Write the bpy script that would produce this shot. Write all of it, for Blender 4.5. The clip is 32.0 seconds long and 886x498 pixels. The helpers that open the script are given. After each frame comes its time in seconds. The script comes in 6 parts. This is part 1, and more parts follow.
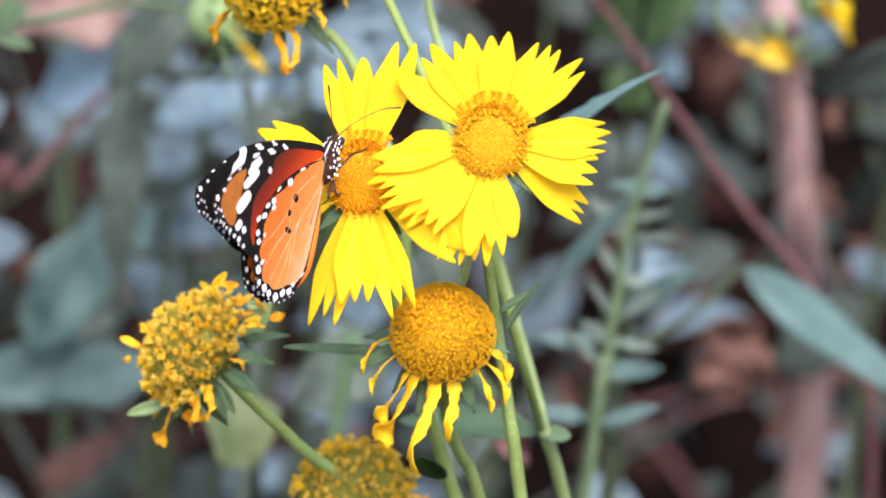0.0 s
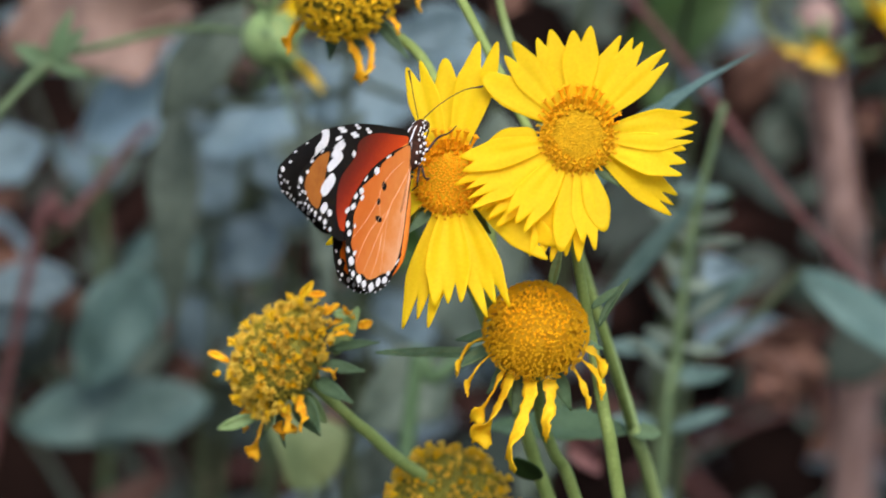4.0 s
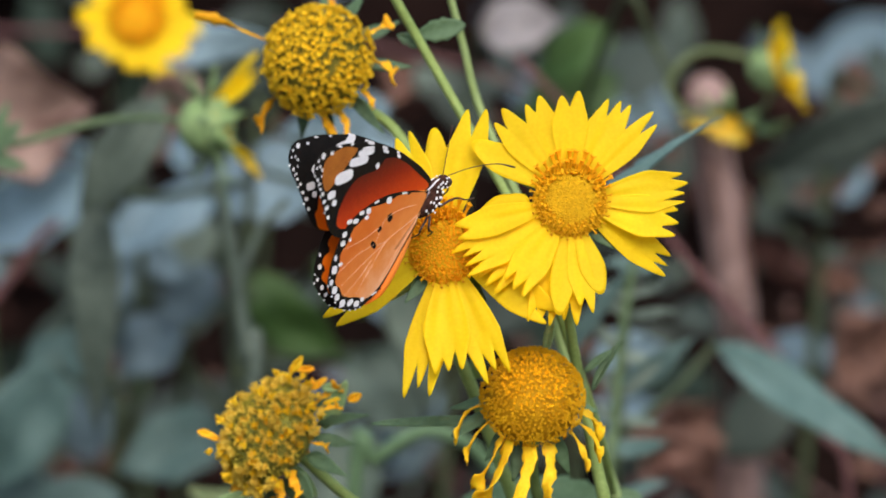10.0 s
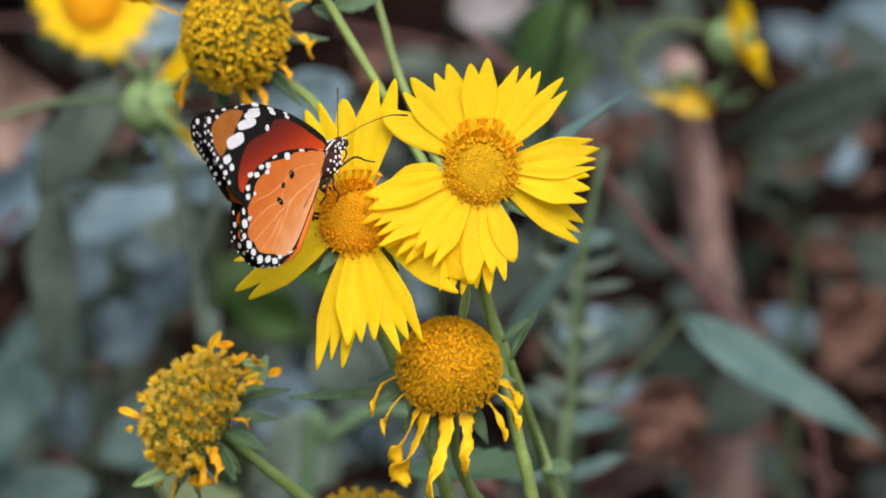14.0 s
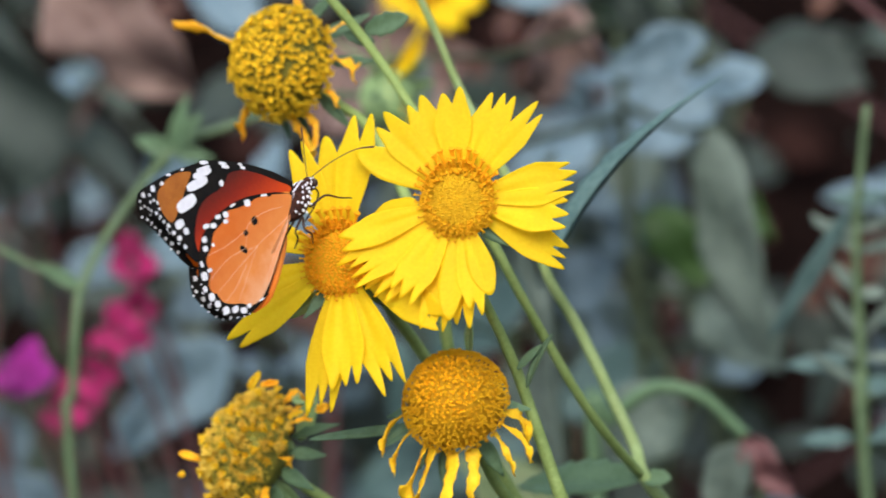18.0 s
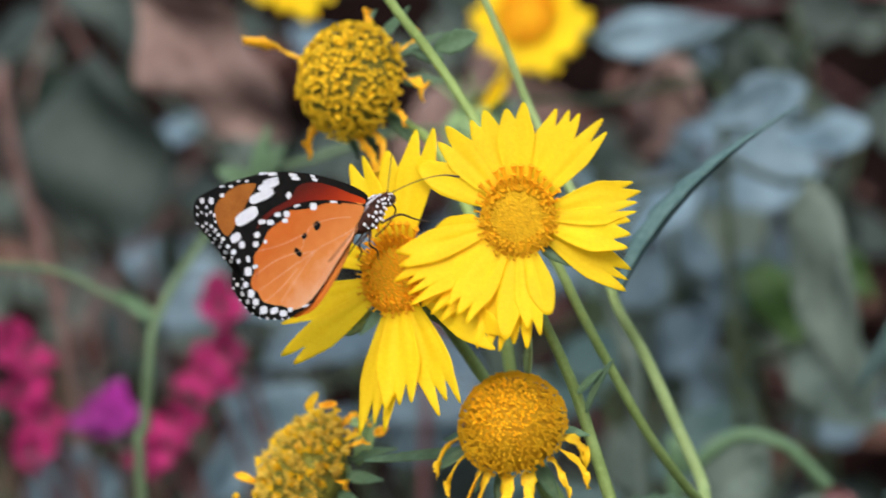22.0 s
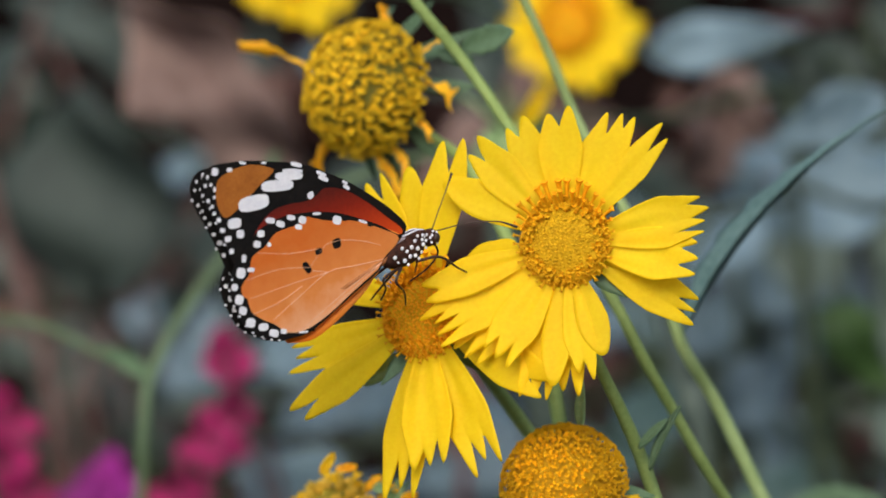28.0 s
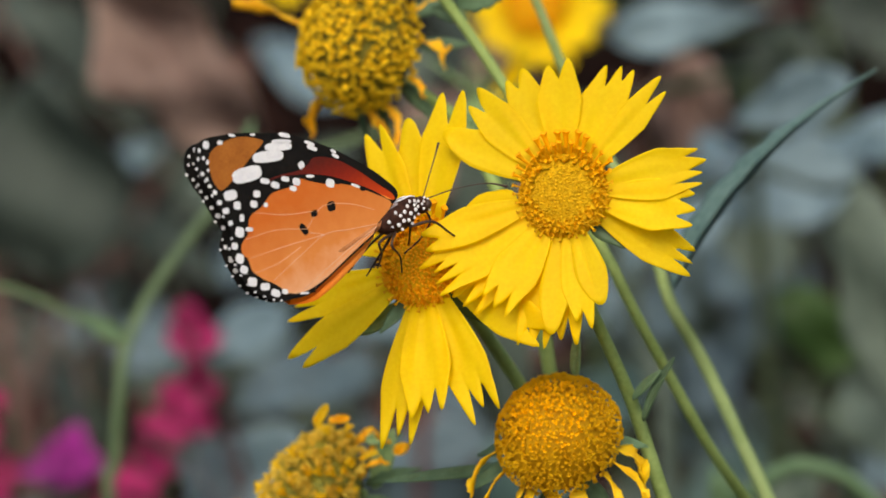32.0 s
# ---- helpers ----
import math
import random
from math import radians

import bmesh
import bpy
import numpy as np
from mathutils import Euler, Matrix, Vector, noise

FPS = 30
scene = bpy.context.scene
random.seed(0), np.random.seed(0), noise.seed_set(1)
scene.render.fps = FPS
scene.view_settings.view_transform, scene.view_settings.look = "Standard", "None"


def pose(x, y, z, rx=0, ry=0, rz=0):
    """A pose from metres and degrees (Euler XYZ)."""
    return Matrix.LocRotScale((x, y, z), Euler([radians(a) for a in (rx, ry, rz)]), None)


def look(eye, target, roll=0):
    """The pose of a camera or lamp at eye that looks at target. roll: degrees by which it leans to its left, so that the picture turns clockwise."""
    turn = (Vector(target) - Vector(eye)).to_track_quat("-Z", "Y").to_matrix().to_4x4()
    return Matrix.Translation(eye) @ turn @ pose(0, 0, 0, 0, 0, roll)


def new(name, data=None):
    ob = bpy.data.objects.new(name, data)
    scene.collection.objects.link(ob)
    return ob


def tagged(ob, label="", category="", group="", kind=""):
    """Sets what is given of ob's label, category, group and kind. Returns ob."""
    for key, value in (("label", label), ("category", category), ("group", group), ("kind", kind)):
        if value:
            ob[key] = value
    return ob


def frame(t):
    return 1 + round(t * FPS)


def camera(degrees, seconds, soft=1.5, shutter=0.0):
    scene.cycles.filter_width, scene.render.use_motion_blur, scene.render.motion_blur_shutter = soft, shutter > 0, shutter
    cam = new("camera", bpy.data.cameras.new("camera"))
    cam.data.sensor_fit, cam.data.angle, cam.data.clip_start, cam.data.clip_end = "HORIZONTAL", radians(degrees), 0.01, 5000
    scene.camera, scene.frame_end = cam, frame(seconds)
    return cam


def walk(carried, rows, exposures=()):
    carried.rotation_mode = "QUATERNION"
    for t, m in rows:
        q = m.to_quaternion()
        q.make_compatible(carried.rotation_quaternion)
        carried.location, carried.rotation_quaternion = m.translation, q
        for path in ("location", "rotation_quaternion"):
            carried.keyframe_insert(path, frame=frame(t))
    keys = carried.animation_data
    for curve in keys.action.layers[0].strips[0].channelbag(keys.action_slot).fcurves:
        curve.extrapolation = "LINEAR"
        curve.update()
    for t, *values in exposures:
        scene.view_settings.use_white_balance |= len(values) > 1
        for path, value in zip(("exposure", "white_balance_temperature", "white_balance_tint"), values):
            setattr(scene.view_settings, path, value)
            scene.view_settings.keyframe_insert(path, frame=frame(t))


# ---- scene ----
# A plain tiger butterfly feeding on a golden crownbeard, filmed with a long lens.

# ---------------------------------------------------------------- camera
cam = camera(6.0, 32.0, soft=1.7, shutter=0.5)
PATH = [
    (0, (0.0015, -1.5473, 0.8174), (-0.0071, -0.0916, 0.4556), 7.35),
    (0.5, (0.0035, -1.5371, 0.8178), (-0.0087, -0.0812, 0.4569), 6.33),
    (1, (0.0003, -1.5395, 0.8123), (-0.0104, -0.0818, 0.4586), 6.00),
    (1.5, (0.0024, -1.5373, 0.8176), (-0.0124, -0.0814, 0.4570), 5.77),
    (2, (-0.0051, -1.5343, 0.8144), (-0.0136, -0.0778, 0.4558), 5.68),
    (2.5, (-0.0017, -1.5351, 0.8172), (-0.0131, -0.0787, 0.4581), 5.38),
    (3, (0.0007, -1.5422, 0.8132), (-0.0136, -0.0849, 0.4581), 5.25),
    (3.5, (-0.0123, -1.5493, 0.8032), (-0.0183, -0.0899, 0.4566), 5.18),
    (5.5, (-0.1027, -1.5350, 0.7804), (-0.0287, -0.0749, 0.4447), 4.82),
    (6, (-0.1227, -1.5567, 0.7793), (-0.0258, -0.0945, 0.4595), 4.67),
    (6.5, (-0.1317, -1.5543, 0.7710), (-0.0322, -0.0902, 0.4601), 4.30),
    (7, (-0.1303, -1.5583, 0.7747), (-0.0325, -0.0965, 0.4530), 4.29),
    (7.5, (-0.1292, -1.5494, 0.7717), (-0.0312, -0.0873, 0.4516), 4.47),
    (8, (-0.1249, -1.5561, 0.7707), (-0.0372, -0.0922, 0.4554), 4.33),
    (8.5, (-0.1260, -1.5556, 0.7720), (-0.0358, -0.0913, 0.4595), 4.16),
    (9, (-0.1210, -1.5566, 0.7743), (-0.0325, -0.0922, 0.4618), 3.93),
    (9.5, (-0.1149, -1.5580, 0.7753), (-0.0307, -0.0932, 0.4631), 3.64),
    (10, (-0.1148, -1.5566, 0.7740), (-0.0300, -0.0915, 0.4635), 3.71),
    (10.5, (-0.1177, -1.5595, 0.7717), (-0.0303, -0.0941, 0.4638), 3.92),
    (11, (-0.1124, -1.5617, 0.7688), (-0.0280, -0.0954, 0.4638), 3.83),
    (11.5, (-0.1035, -1.5589, 0.7696), (-0.0234, -0.0927, 0.4634), 3.65),
    (12, (-0.1035, -1.5571, 0.7673), (-0.0230, -0.0908, 0.4617), 3.59),
    (12.5, (-0.1032, -1.5585, 0.7692), (-0.0222, -0.0926, 0.4619), 3.60),
    (13, (-0.1060, -1.5628, 0.7688), (-0.0225, -0.0970, 0.4613), 3.49),
    (13.5, (-0.0953, -1.5595, 0.7659), (-0.0187, -0.0933, 0.4586), 3.20),
    (14, (-0.0612, -1.5513, 0.7658), (-0.0107, -0.0844, 0.4569), 2.28),
    (14.5, (-0.0181, -1.5573, 0.7727), (-0.0280, -0.0918, 0.4527), 1.54),
    (15, (0.0490, -1.5416, 0.7856), (-0.0257, -0.0803, 0.4552), -0.17),
    (15.5, (0.1111, -1.5238, 0.8026), (-0.0197, -0.0696, 0.4588), -1.41),
    (17.5, (0.3045, -1.4862, 0.8248), (0.0010, -0.0643, 0.4557), -4.64),
    (18, (0.3147, -1.4706, 0.8220), (0.0058, -0.0486, 0.4581), -4.84),
    (18.5, (0.3320, -1.4711, 0.8170), (0.0140, -0.0504, 0.4559), -4.95),
    (19, (0.3427, -1.4619, 0.8170), (0.0033, -0.0472, 0.4518), -5.05),
    (19.5, (0.3512, -1.4410, 0.8102), (-0.0077, -0.0313, 0.4439), -5.35),
    (20, (0.3488, -1.4447, 0.8085), (0.0003, -0.0311, 0.4474), -5.31),
    (20.5, (0.3350, -1.4520, 0.8005), (-0.0003, -0.0340, 0.4439), -5.36),
    (21, (0.3228, -1.4491, 0.7950), (-0.0119, -0.0265, 0.4575), -5.26),
    (21.5, (0.3276, -1.4495, 0.7936), (-0.0170, -0.0293, 0.4559), -3.97),
    (22, (0.3375, -1.4409, 0.7857), (-0.0106, -0.0201, 0.4539), -3.75),
    (22.5, (0.3451, -1.4422, 0.7802), (-0.0130, -0.0233, 0.4508), -4.11),
    (23, (0.3384, -1.4390, 0.7778), (-0.0156, -0.0196, 0.4460), -4.28),
    (23.5, (0.3377, -1.4407, 0.7776), (-0.0162, -0.0205, 0.4492), -4.50),
    (23.6, (0.3367, -1.4371, 0.7780), (-0.0128, -0.0153, 0.4520), -4.23),
    (23.7, (0.3302, -1.4161, 0.7714), (-0.0192, 0.0057, 0.4454), -4.23),
    (23.9, (0.2818, -1.2177, 0.7228), (-0.0638, 0.2048, 0.3956), -4.23),
    (24, (0.2811, -1.2145, 0.7204), (-0.0729, 0.2062, 0.3943), -4.14),
    (24.5, (0.2809, -1.2164, 0.7232), (-0.0749, 0.2034, 0.3950), -4.36),
    (25, (0.2716, -1.2186, 0.7245), (-0.0787, 0.2025, 0.3960), -4.43),
    (25.5, (0.2731, -1.2181, 0.7245), (-0.0782, 0.2029, 0.3968), -4.48),
    (27.5, (0.2798, -1.2325, 0.7249), (-0.0728, 0.1911, 0.4107), -4.92),
    (28, (0.2852, -1.2256, 0.7272), (-0.0696, 0.1970, 0.4105), -5.03),
    (28.5, (0.2801, -1.2230, 0.7230), (-0.0646, 0.2023, 0.4076), -4.77),
    (29, (0.2795, -1.2245, 0.7239), (-0.0610, 0.2015, 0.4065), -4.66),
    (29.5, (0.2824, -1.2238, 0.7224), (-0.0607, 0.2015, 0.4050), -4.87),
    (30, (0.2818, -1.2256, 0.7134), (-0.0615, 0.2012, 0.4029), -4.56),
    (30.5, (0.2715, -1.2334, 0.7154), (-0.0624, 0.1952, 0.4033), -5.06),
    (31, (0.2664, -1.2382, 0.7154), (-0.0622, 0.1921, 0.4054), -4.51),
    (31.5, (0.2612, -1.2467, 0.7153), (-0.0619, 0.1852, 0.4066), -4.40),
    (32, (0.2641, -1.2484, 0.7133), (-0.0628, 0.1832, 0.4073), -4.27),
]
walk(cam, [(t, look(eye, target, roll)) for t, eye, target, roll in PATH],
     exposures=((0, 1.47, 6350, 18), (1, 1.26, 6350, 13), (2, 0.9, 6450, 10), (3.5, 0.8, 6550, 10), (6, 0.8, 6550, 10), (14, 0.76, 6700, 10), (18, 0.9, 6350, 10), (23.5, 0.84, 6450, 10), (24.5, 0.6, 6550, 10), (28, 0.58, 6600, 10), (30, 0.58, 6900, 9), (32, 0.57, 7250, 8)))

# ---------------------------------------------------------------- light
world = bpy.data.worlds.new("sky")
scene.world = world
world.use_nodes = True
sky = world.node_tree.nodes.new("ShaderNodeTexSky")
sky.sky_type = "NISHITA"
sky.sun_disc = False
sky.sun_elevation = radians(50)
sky.sun_rotation = radians(176)
sky.dust_density = 3.0
world.node_tree.links.new(sky.outputs[0], world.node_tree.nodes["Background"].inputs[0])
world.node_tree.nodes["Background"].inputs[1].default_value = 0.13
sun_data = bpy.data.lights.new("sun", "SUN")
sun_data.energy = 1.5
sun_data.angle = radians(35)
sun_data.color = (1.0, 0.95, 0.88)
sun = new("sun", sun_data)
sun.matrix_world = look((0.1, -1.5, 2.25), (0, 0, 0.45))


# ---------------------------------------------------------------- materials
def surface(name, low, high, scale=60.0, stretch=(1, 1, 1), rough=0.6, bump=0.2, see_through=0.0, fine=600.0, sheen=0.3, vary=0.0):
    """A two-scale noise material; see_through adds light that passes through thin leaves and petals."""
    m = bpy.data.materials.new(name)
    m.use_nodes = True
    tree = m.node_tree
    n, link = tree.nodes, tree.links.new
    bsdf = n["Principled BSDF"]
    co = n.new("ShaderNodeTexCoord")
    mp = n.new("ShaderNodeMapping")
    mp.inputs["Scale"].default_value = stretch
    link(co.outputs["Object"], mp.inputs["Vector"])
    big = n.new("ShaderNodeTexNoise")
    big.inputs["Scale"].default_value = scale
    big.inputs["Detail"].default_value = 4
    small = n.new("ShaderNodeTexNoise")
    small.inputs["Scale"].default_value = fine
    small.inputs["Detail"].default_value = 5
    link(mp.outputs[0], big.inputs["Vector"])
    link(mp.outputs[0], small.inputs["Vector"])
    mix = n.new("ShaderNodeMath")
    mix.operation = "MULTIPLY_ADD"
    mix.inputs[1].default_value = 0.45
    link(small.outputs[0], mix.inputs[0])
    half = n.new("ShaderNodeMath")
    half.operation = "MULTIPLY"
    half.inputs[1].default_value = 0.55
    link(big.outputs[0], half.inputs[0])
    link(half.outputs[0], mix.inputs[2])
    ramp = n.new("ShaderNodeValToRGB")
    ramp.color_ramp.elements[0].position, ramp.color_ramp.elements[1].position = 0.36, 0.64
    ramp.color_ramp.elements[0].color, ramp.color_ramp.elements[1].color = (*low, 1), (*high, 1)
    link(mix.outputs[0], ramp.inputs[0])
    colour = ramp.outputs[0]
    if vary:
        info = n.new("ShaderNodeObjectInfo")
        rng = n.new("ShaderNodeMapRange")
        rng.inputs["To Min"].default_value, rng.inputs["To Max"].default_value = 1 - vary, 1 + vary
        link(info.outputs["Random"], rng.inputs["Value"])
        hsv = n.new("ShaderNodeHueSaturation")
        link(rng.outputs[0], hsv.inputs["Value"])
        link(colour, hsv.inputs["Color"])
        colour = hsv.outputs[0]
    link(colour, bsdf.inputs["Base Color"])
    bsdf.inputs["Roughness"].default_value = rough
    bsdf.inputs["Specular IOR Level"].default_value = sheen
    if bump:
        b = n.new("ShaderNodeBump")
        b.inputs["Strength"].default_value = bump
        b.inputs["Distance"].default_value = 0.0004
        link(mix.outputs[0], b.inputs["Height"])
        link(b.outputs[0], bsdf.inputs["Normal"])
    if see_through:
        glow = n.new("ShaderNodeBsdfTranslucent")
        link(colour, glow.inputs["Color"])
        both = n.new("ShaderNodeMixShader")
        both.inputs[0].default_value = see_through
        link(bsdf.outputs[0], both.inputs[1])
        link(glow.outputs[0], both.inputs[2])
        link(both.outputs[0], n["Material Output"].inputs["Surface"])
    return m


def graded(name, stops, axis, start, end, rough=0.6, fine=900.0, speck=0.12, see_through=0.0):
    """Colour that runs along a direction of the thing's own space, with fine specks of scales."""
    m = bpy.data.materials.new(name)
    m.use_nodes = True
    tree = m.node_tree
    n, link = tree.nodes, tree.links.new
    bsdf = n["Principled BSDF"]
    co = n.new("ShaderNodeTexCoord")
    dot = n.new("ShaderNodeVectorMath")
    dot.operation = "DOT_PRODUCT"
    dot.inputs[1].default_value = axis
    link(co.outputs["Object"], dot.inputs[0])
    rng = n.new("ShaderNodeMapRange")
    rng.inputs["From Min"].default_value, rng.inputs["From Max"].default_value = start, end
    link(dot.outputs["Value"], rng.inputs["Value"])
    tex = n.new("ShaderNodeTexNoise")
    tex.inputs["Scale"].default_value = fine
    tex.inputs["Detail"].default_value = 4
    link(co.outputs["Object"], tex.inputs["Vector"])
    add = n.new("ShaderNodeMath")
    add.operation = "MULTIPLY_ADD"
    add.inputs[1].default_value = speck * 2
    link(tex.outputs[0], add.inputs[0])
    sub = n.new("ShaderNodeMath")
    sub.operation = "SUBTRACT"
    sub.inputs[1].default_value = speck
    link(rng.outputs[0], sub.inputs[0])
    link(sub.outputs[0], add.inputs[2])
    ramp = n.new("ShaderNodeValToRGB")
    while len(ramp.color_ramp.elements) < len(stops):
        ramp.color_ramp.elements.new(0.5)
    for el, (p, c) in zip(ramp.color_ramp.elements, stops):
        el.position, el.color = p, (*c, 1)
    link(add.outputs[0], ramp.inputs[0])
    link(ramp.outputs[0], bsdf.inputs["Base Color"])
    bsdf.inputs["Roughness"].default_value = rough
    bsdf.inputs["Specular IOR Level"].default_value = 0.25
    b = n.new("ShaderNodeBump")
    b.inputs["Strength"].default_value = 0.15
    b.inputs["Distance"].default_value = 0.0002
    link(tex.outputs[0], b.inputs["Height"])
    link(b.outputs[0], bsdf.inputs["Normal"])
    if see_through:
        glow = n.new("ShaderNodeBsdfTranslucent")
        link(ramp.outputs[0], glow.inputs["Color"])
        both = n.new("ShaderNodeMixShader")
        both.inputs[0].default_value = see_through
        link(bsdf.outputs[0], both.inputs[1])
        link(glow.outputs[0], both.inputs[2])
        link(both.outputs[0], n["Material Output"].inputs["Surface"])
    return m


PETAL = surface("yellow_petal", (0.92, 0.68, 0.008), (0.98, 0.77, 0.014), 120, (1, 1, 1), 0.55, 0.12, 0.55, 1500, 0.2, 0.05)
FLORET = surface("golden_floret", (0.76, 0.39, 0.005), (0.87, 0.52, 0.012), 300, (1, 1, 1), 0.7, 0.2, 0.25, 2500, 0.2, 0.12)
FLORET_BUD = surface("green_yellow_floret", (0.58, 0.325, 0.005), (0.74, 0.45, 0.009), 300, (1, 1, 1), 0.7, 0.2, 0.15, 2500, 0.2, 0.15)
FLORET_AGED = surface("aged_floret", (0.66, 0.41, 0.009), (0.82, 0.56, 0.022), 300, (1, 1, 1), 0.75, 0.2, 0.25, 2500, 0.2, 0.2)
FLORET_PALE = surface("pale_floret", (0.74, 0.50, 0.045), (0.87, 0.65, 0.11), 300, (1, 1, 1), 0.75, 0.2, 0.25, 2500, 0.2, 0.2)
FLORET_ORANGE = surface("orange_floret", (0.78, 0.31, 0.003), (0.90, 0.44, 0.006), 300, (1, 1, 1), 0.7, 0.2, 0.2, 2500, 0.2)
FLORET_RIM = surface("orange_rim_floret", (0.90, 0.42, 0.004), (0.97, 0.56, 0.010), 300, (1, 1, 1), 0.7, 0.1, 0.3, 2500, 0.2, 0.12)
FLORET_DEEP = surface("deep_gold_floret", (0.80, 0.41, 0.004), (0.93, 0.57, 0.012), 260, (1, 1, 1), 0.7, 0.2, 0.2, 2500, 0.2, 0.22)
DISC_GOLD = surface("brown_gold_disc_base", (0.40, 0.20, 0.004), (0.60, 0.34, 0.008), 500, (1, 1, 1), 0.8, 0.3, 0, 2500, 0.2)
DISC = surface("disc_base", (0.60, 0.33, 0.005), (0.74, 0.46, 0.010), 500, (1, 1, 1), 0.8, 0.3, 0, 2500, 0.2)
DISC_OLIVE = surface("olive_disc_base", (0.07, 0.07, 0.010), (0.19, 0.16, 0.018), 500, (1, 1, 1), 0.8, 0.3, 0, 2500, 0.2)
DISC_GREEN = surface("green_disc_base", (0.14, 0.14, 0.025), (0.30, 0.28, 0.045), 500, (1, 1, 1), 0.8, 0.3, 0, 2500, 0.2)
FLORET_GREEN = surface("closed_floret", (0.34, 0.31, 0.035), (0.56, 0.46, 0.06), 300, (1, 1, 1), 0.75, 0.2, 0.1, 2500, 0.2)
WITHERED = surface("withered_petal", (0.86, 0.36, 0.006), (0.97, 0.58, 0.02), 400, (1, 1, 1), 0.6, 0.5, 0.25, 1800, 0.25, 0.15)
FADED = surface("faded_petal", (0.92, 0.50, 0.008), (0.98, 0.70, 0.02), 300, (1, 1, 1), 0.6, 0.5, 0.3, 1800, 0.25, 0.1)
LEAF_LILAC = surface("lilac_grey_leaf", (0.13, 0.12, 0.125), (0.25, 0.235, 0.24), 35, (1, 1, 1), 0.6, 0.35, 0.1, 300, 0.4, 0.2)
GREEN = surface("green_stem", (0.19, 0.27, 0.07), (0.28, 0.38, 0.12), 200, (1, 1, 1), 0.6, 0.2, 0.05, 1500, 0.35)
GREEN_PALE = surface("pale_green_stem", (0.22, 0.31, 0.105), (0.32, 0.42, 0.175), 200, (1, 1, 1), 0.6, 0.2, 0.05, 1500, 0.35)
CALYX = surface("pale_green_calyx", (0.17, 0.28, 0.105), (0.29, 0.40, 0.185), 200, (1, 1, 1), 0.7, 0.3, 0.1, 1500, 0.2)
SHOOT = surface("dull_green_shoot", (0.072, 0.115, 0.055), (0.118, 0.175, 0.088), 100, (1, 1, 1), 0.65, 0.2, 0.0, 900, 0.3)
LEAF = surface("green_leaf", (0.065, 0.12, 0.055), (0.11, 0.19, 0.10), 120, (1, 1, 1), 0.6, 0.35, 0.15, 900, 0.35, 0.15)
LEAF_BRIGHT = surface("fresh_leaf", (0.026, 0.064, 0.014), (0.055, 0.118, 0.028), 60, (1, 1, 1), 0.55, 0.35, 0.2, 500, 0.35, 0.25)
LEAF_BLUE = surface("blue_grey_leaf", (0.060, 0.102, 0.124), (0.190, 0.278, 0.325), 55, (1, 1, 1), 0.6, 0.35, 0.15, 300, 0.35, 0.4)
LEAF_SKY = surface("pale_blue_leaf", (0.13, 0.215, 0.262), (0.27, 0.405, 0.48), 55, (1, 1, 1), 0.6, 0.35, 0.15, 300, 0.35, 0.3)
LEAF_TEAL = surface("blue_green_leaf", (0.048, 0.098, 0.092), (0.108, 0.182, 0.172), 90, (1, 1, 1), 0.6, 0.35, 0.15, 700, 0.35, 0.2)
LEAF_GREY = surface("grey_green_leaf", (0.050, 0.075, 0.060), (0.135, 0.178, 0.145), 55, (1, 1, 1), 0.65, 0.35, 0.1, 400, 0.35, 0.25)
# The next two leaf colours are darkened to carry the shade of the undergrowth.
LEAF_SHADE = surface("shade_painted_grey_leaf", (0.022, 0.033, 0.028), (0.050, 0.068, 0.057), 30, (1, 1, 1), 0.65, 0.35, 0.08, 300, 0.25, 0.15)
LEAF_DARK = surface("shade_painted_dark_leaf", (0.009, 0.016, 0.012), (0.024, 0.038, 0.029), 40, (1, 1, 1), 0.7, 0.35, 0.05, 400, 0.12, 0.2)
LEAF_PALE = surface("pale_leaf", (0.085, 0.12, 0.048), (0.15, 0.19, 0.088), 60, (1, 1, 1), 0.6, 0.3, 0.1, 500, 0.3, 0.1)
# Litter brown taken near black so that it holds the shade of the plants.
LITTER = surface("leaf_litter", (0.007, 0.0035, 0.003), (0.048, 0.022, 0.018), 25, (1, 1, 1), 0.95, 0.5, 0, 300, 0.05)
DRY = surface("dry_leaf", (0.05, 0.023, 0.018), (0.22, 0.125, 0.095), 30, (1, 1, 1), 0.85, 0.5, 0.1, 200, 0.1, 0.45)
TAN = surface("pale_dry_leaf", (0.125, 0.08, 0.068), (0.285, 0.20, 0.172), 45, (1, 1, 1), 0.8, 0.5, 0.1, 200, 0.2, 0.15)
# Soil colour darkened in place of the shade that plants above would cast.
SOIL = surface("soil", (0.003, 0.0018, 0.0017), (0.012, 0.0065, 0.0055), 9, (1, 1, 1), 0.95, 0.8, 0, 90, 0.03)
BARK = surface("stick_bark", (0.08, 0.045, 0.038), (0.24, 0.15, 0.135), 22, (1, 1, 0.3), 0.85, 0.6, 0, 300, 0.1)
STICK_BARK = surface("pale_stick_bark", (0.18, 0.115, 0.10), (0.40, 0.28, 0.26), 22, (1, 1, 0.3), 0.85, 0.6, 0, 300, 0.1)
# Stem green darkened, so shade among the shrubs is part of the colour.
STALK = surface("shade_painted_stalk", (0.03, 0.045, 0.02), (0.06, 0.08, 0.04), 60, (1, 1, 1), 0.7, 0.3, 0, 500, 0.3)
VINE_RED = surface("reddish_vine", (0.085, 0.036, 0.036), (0.155, 0.072, 0.072), 60, (1, 1, 1), 0.6, 0.3, 0, 500, 0.3)
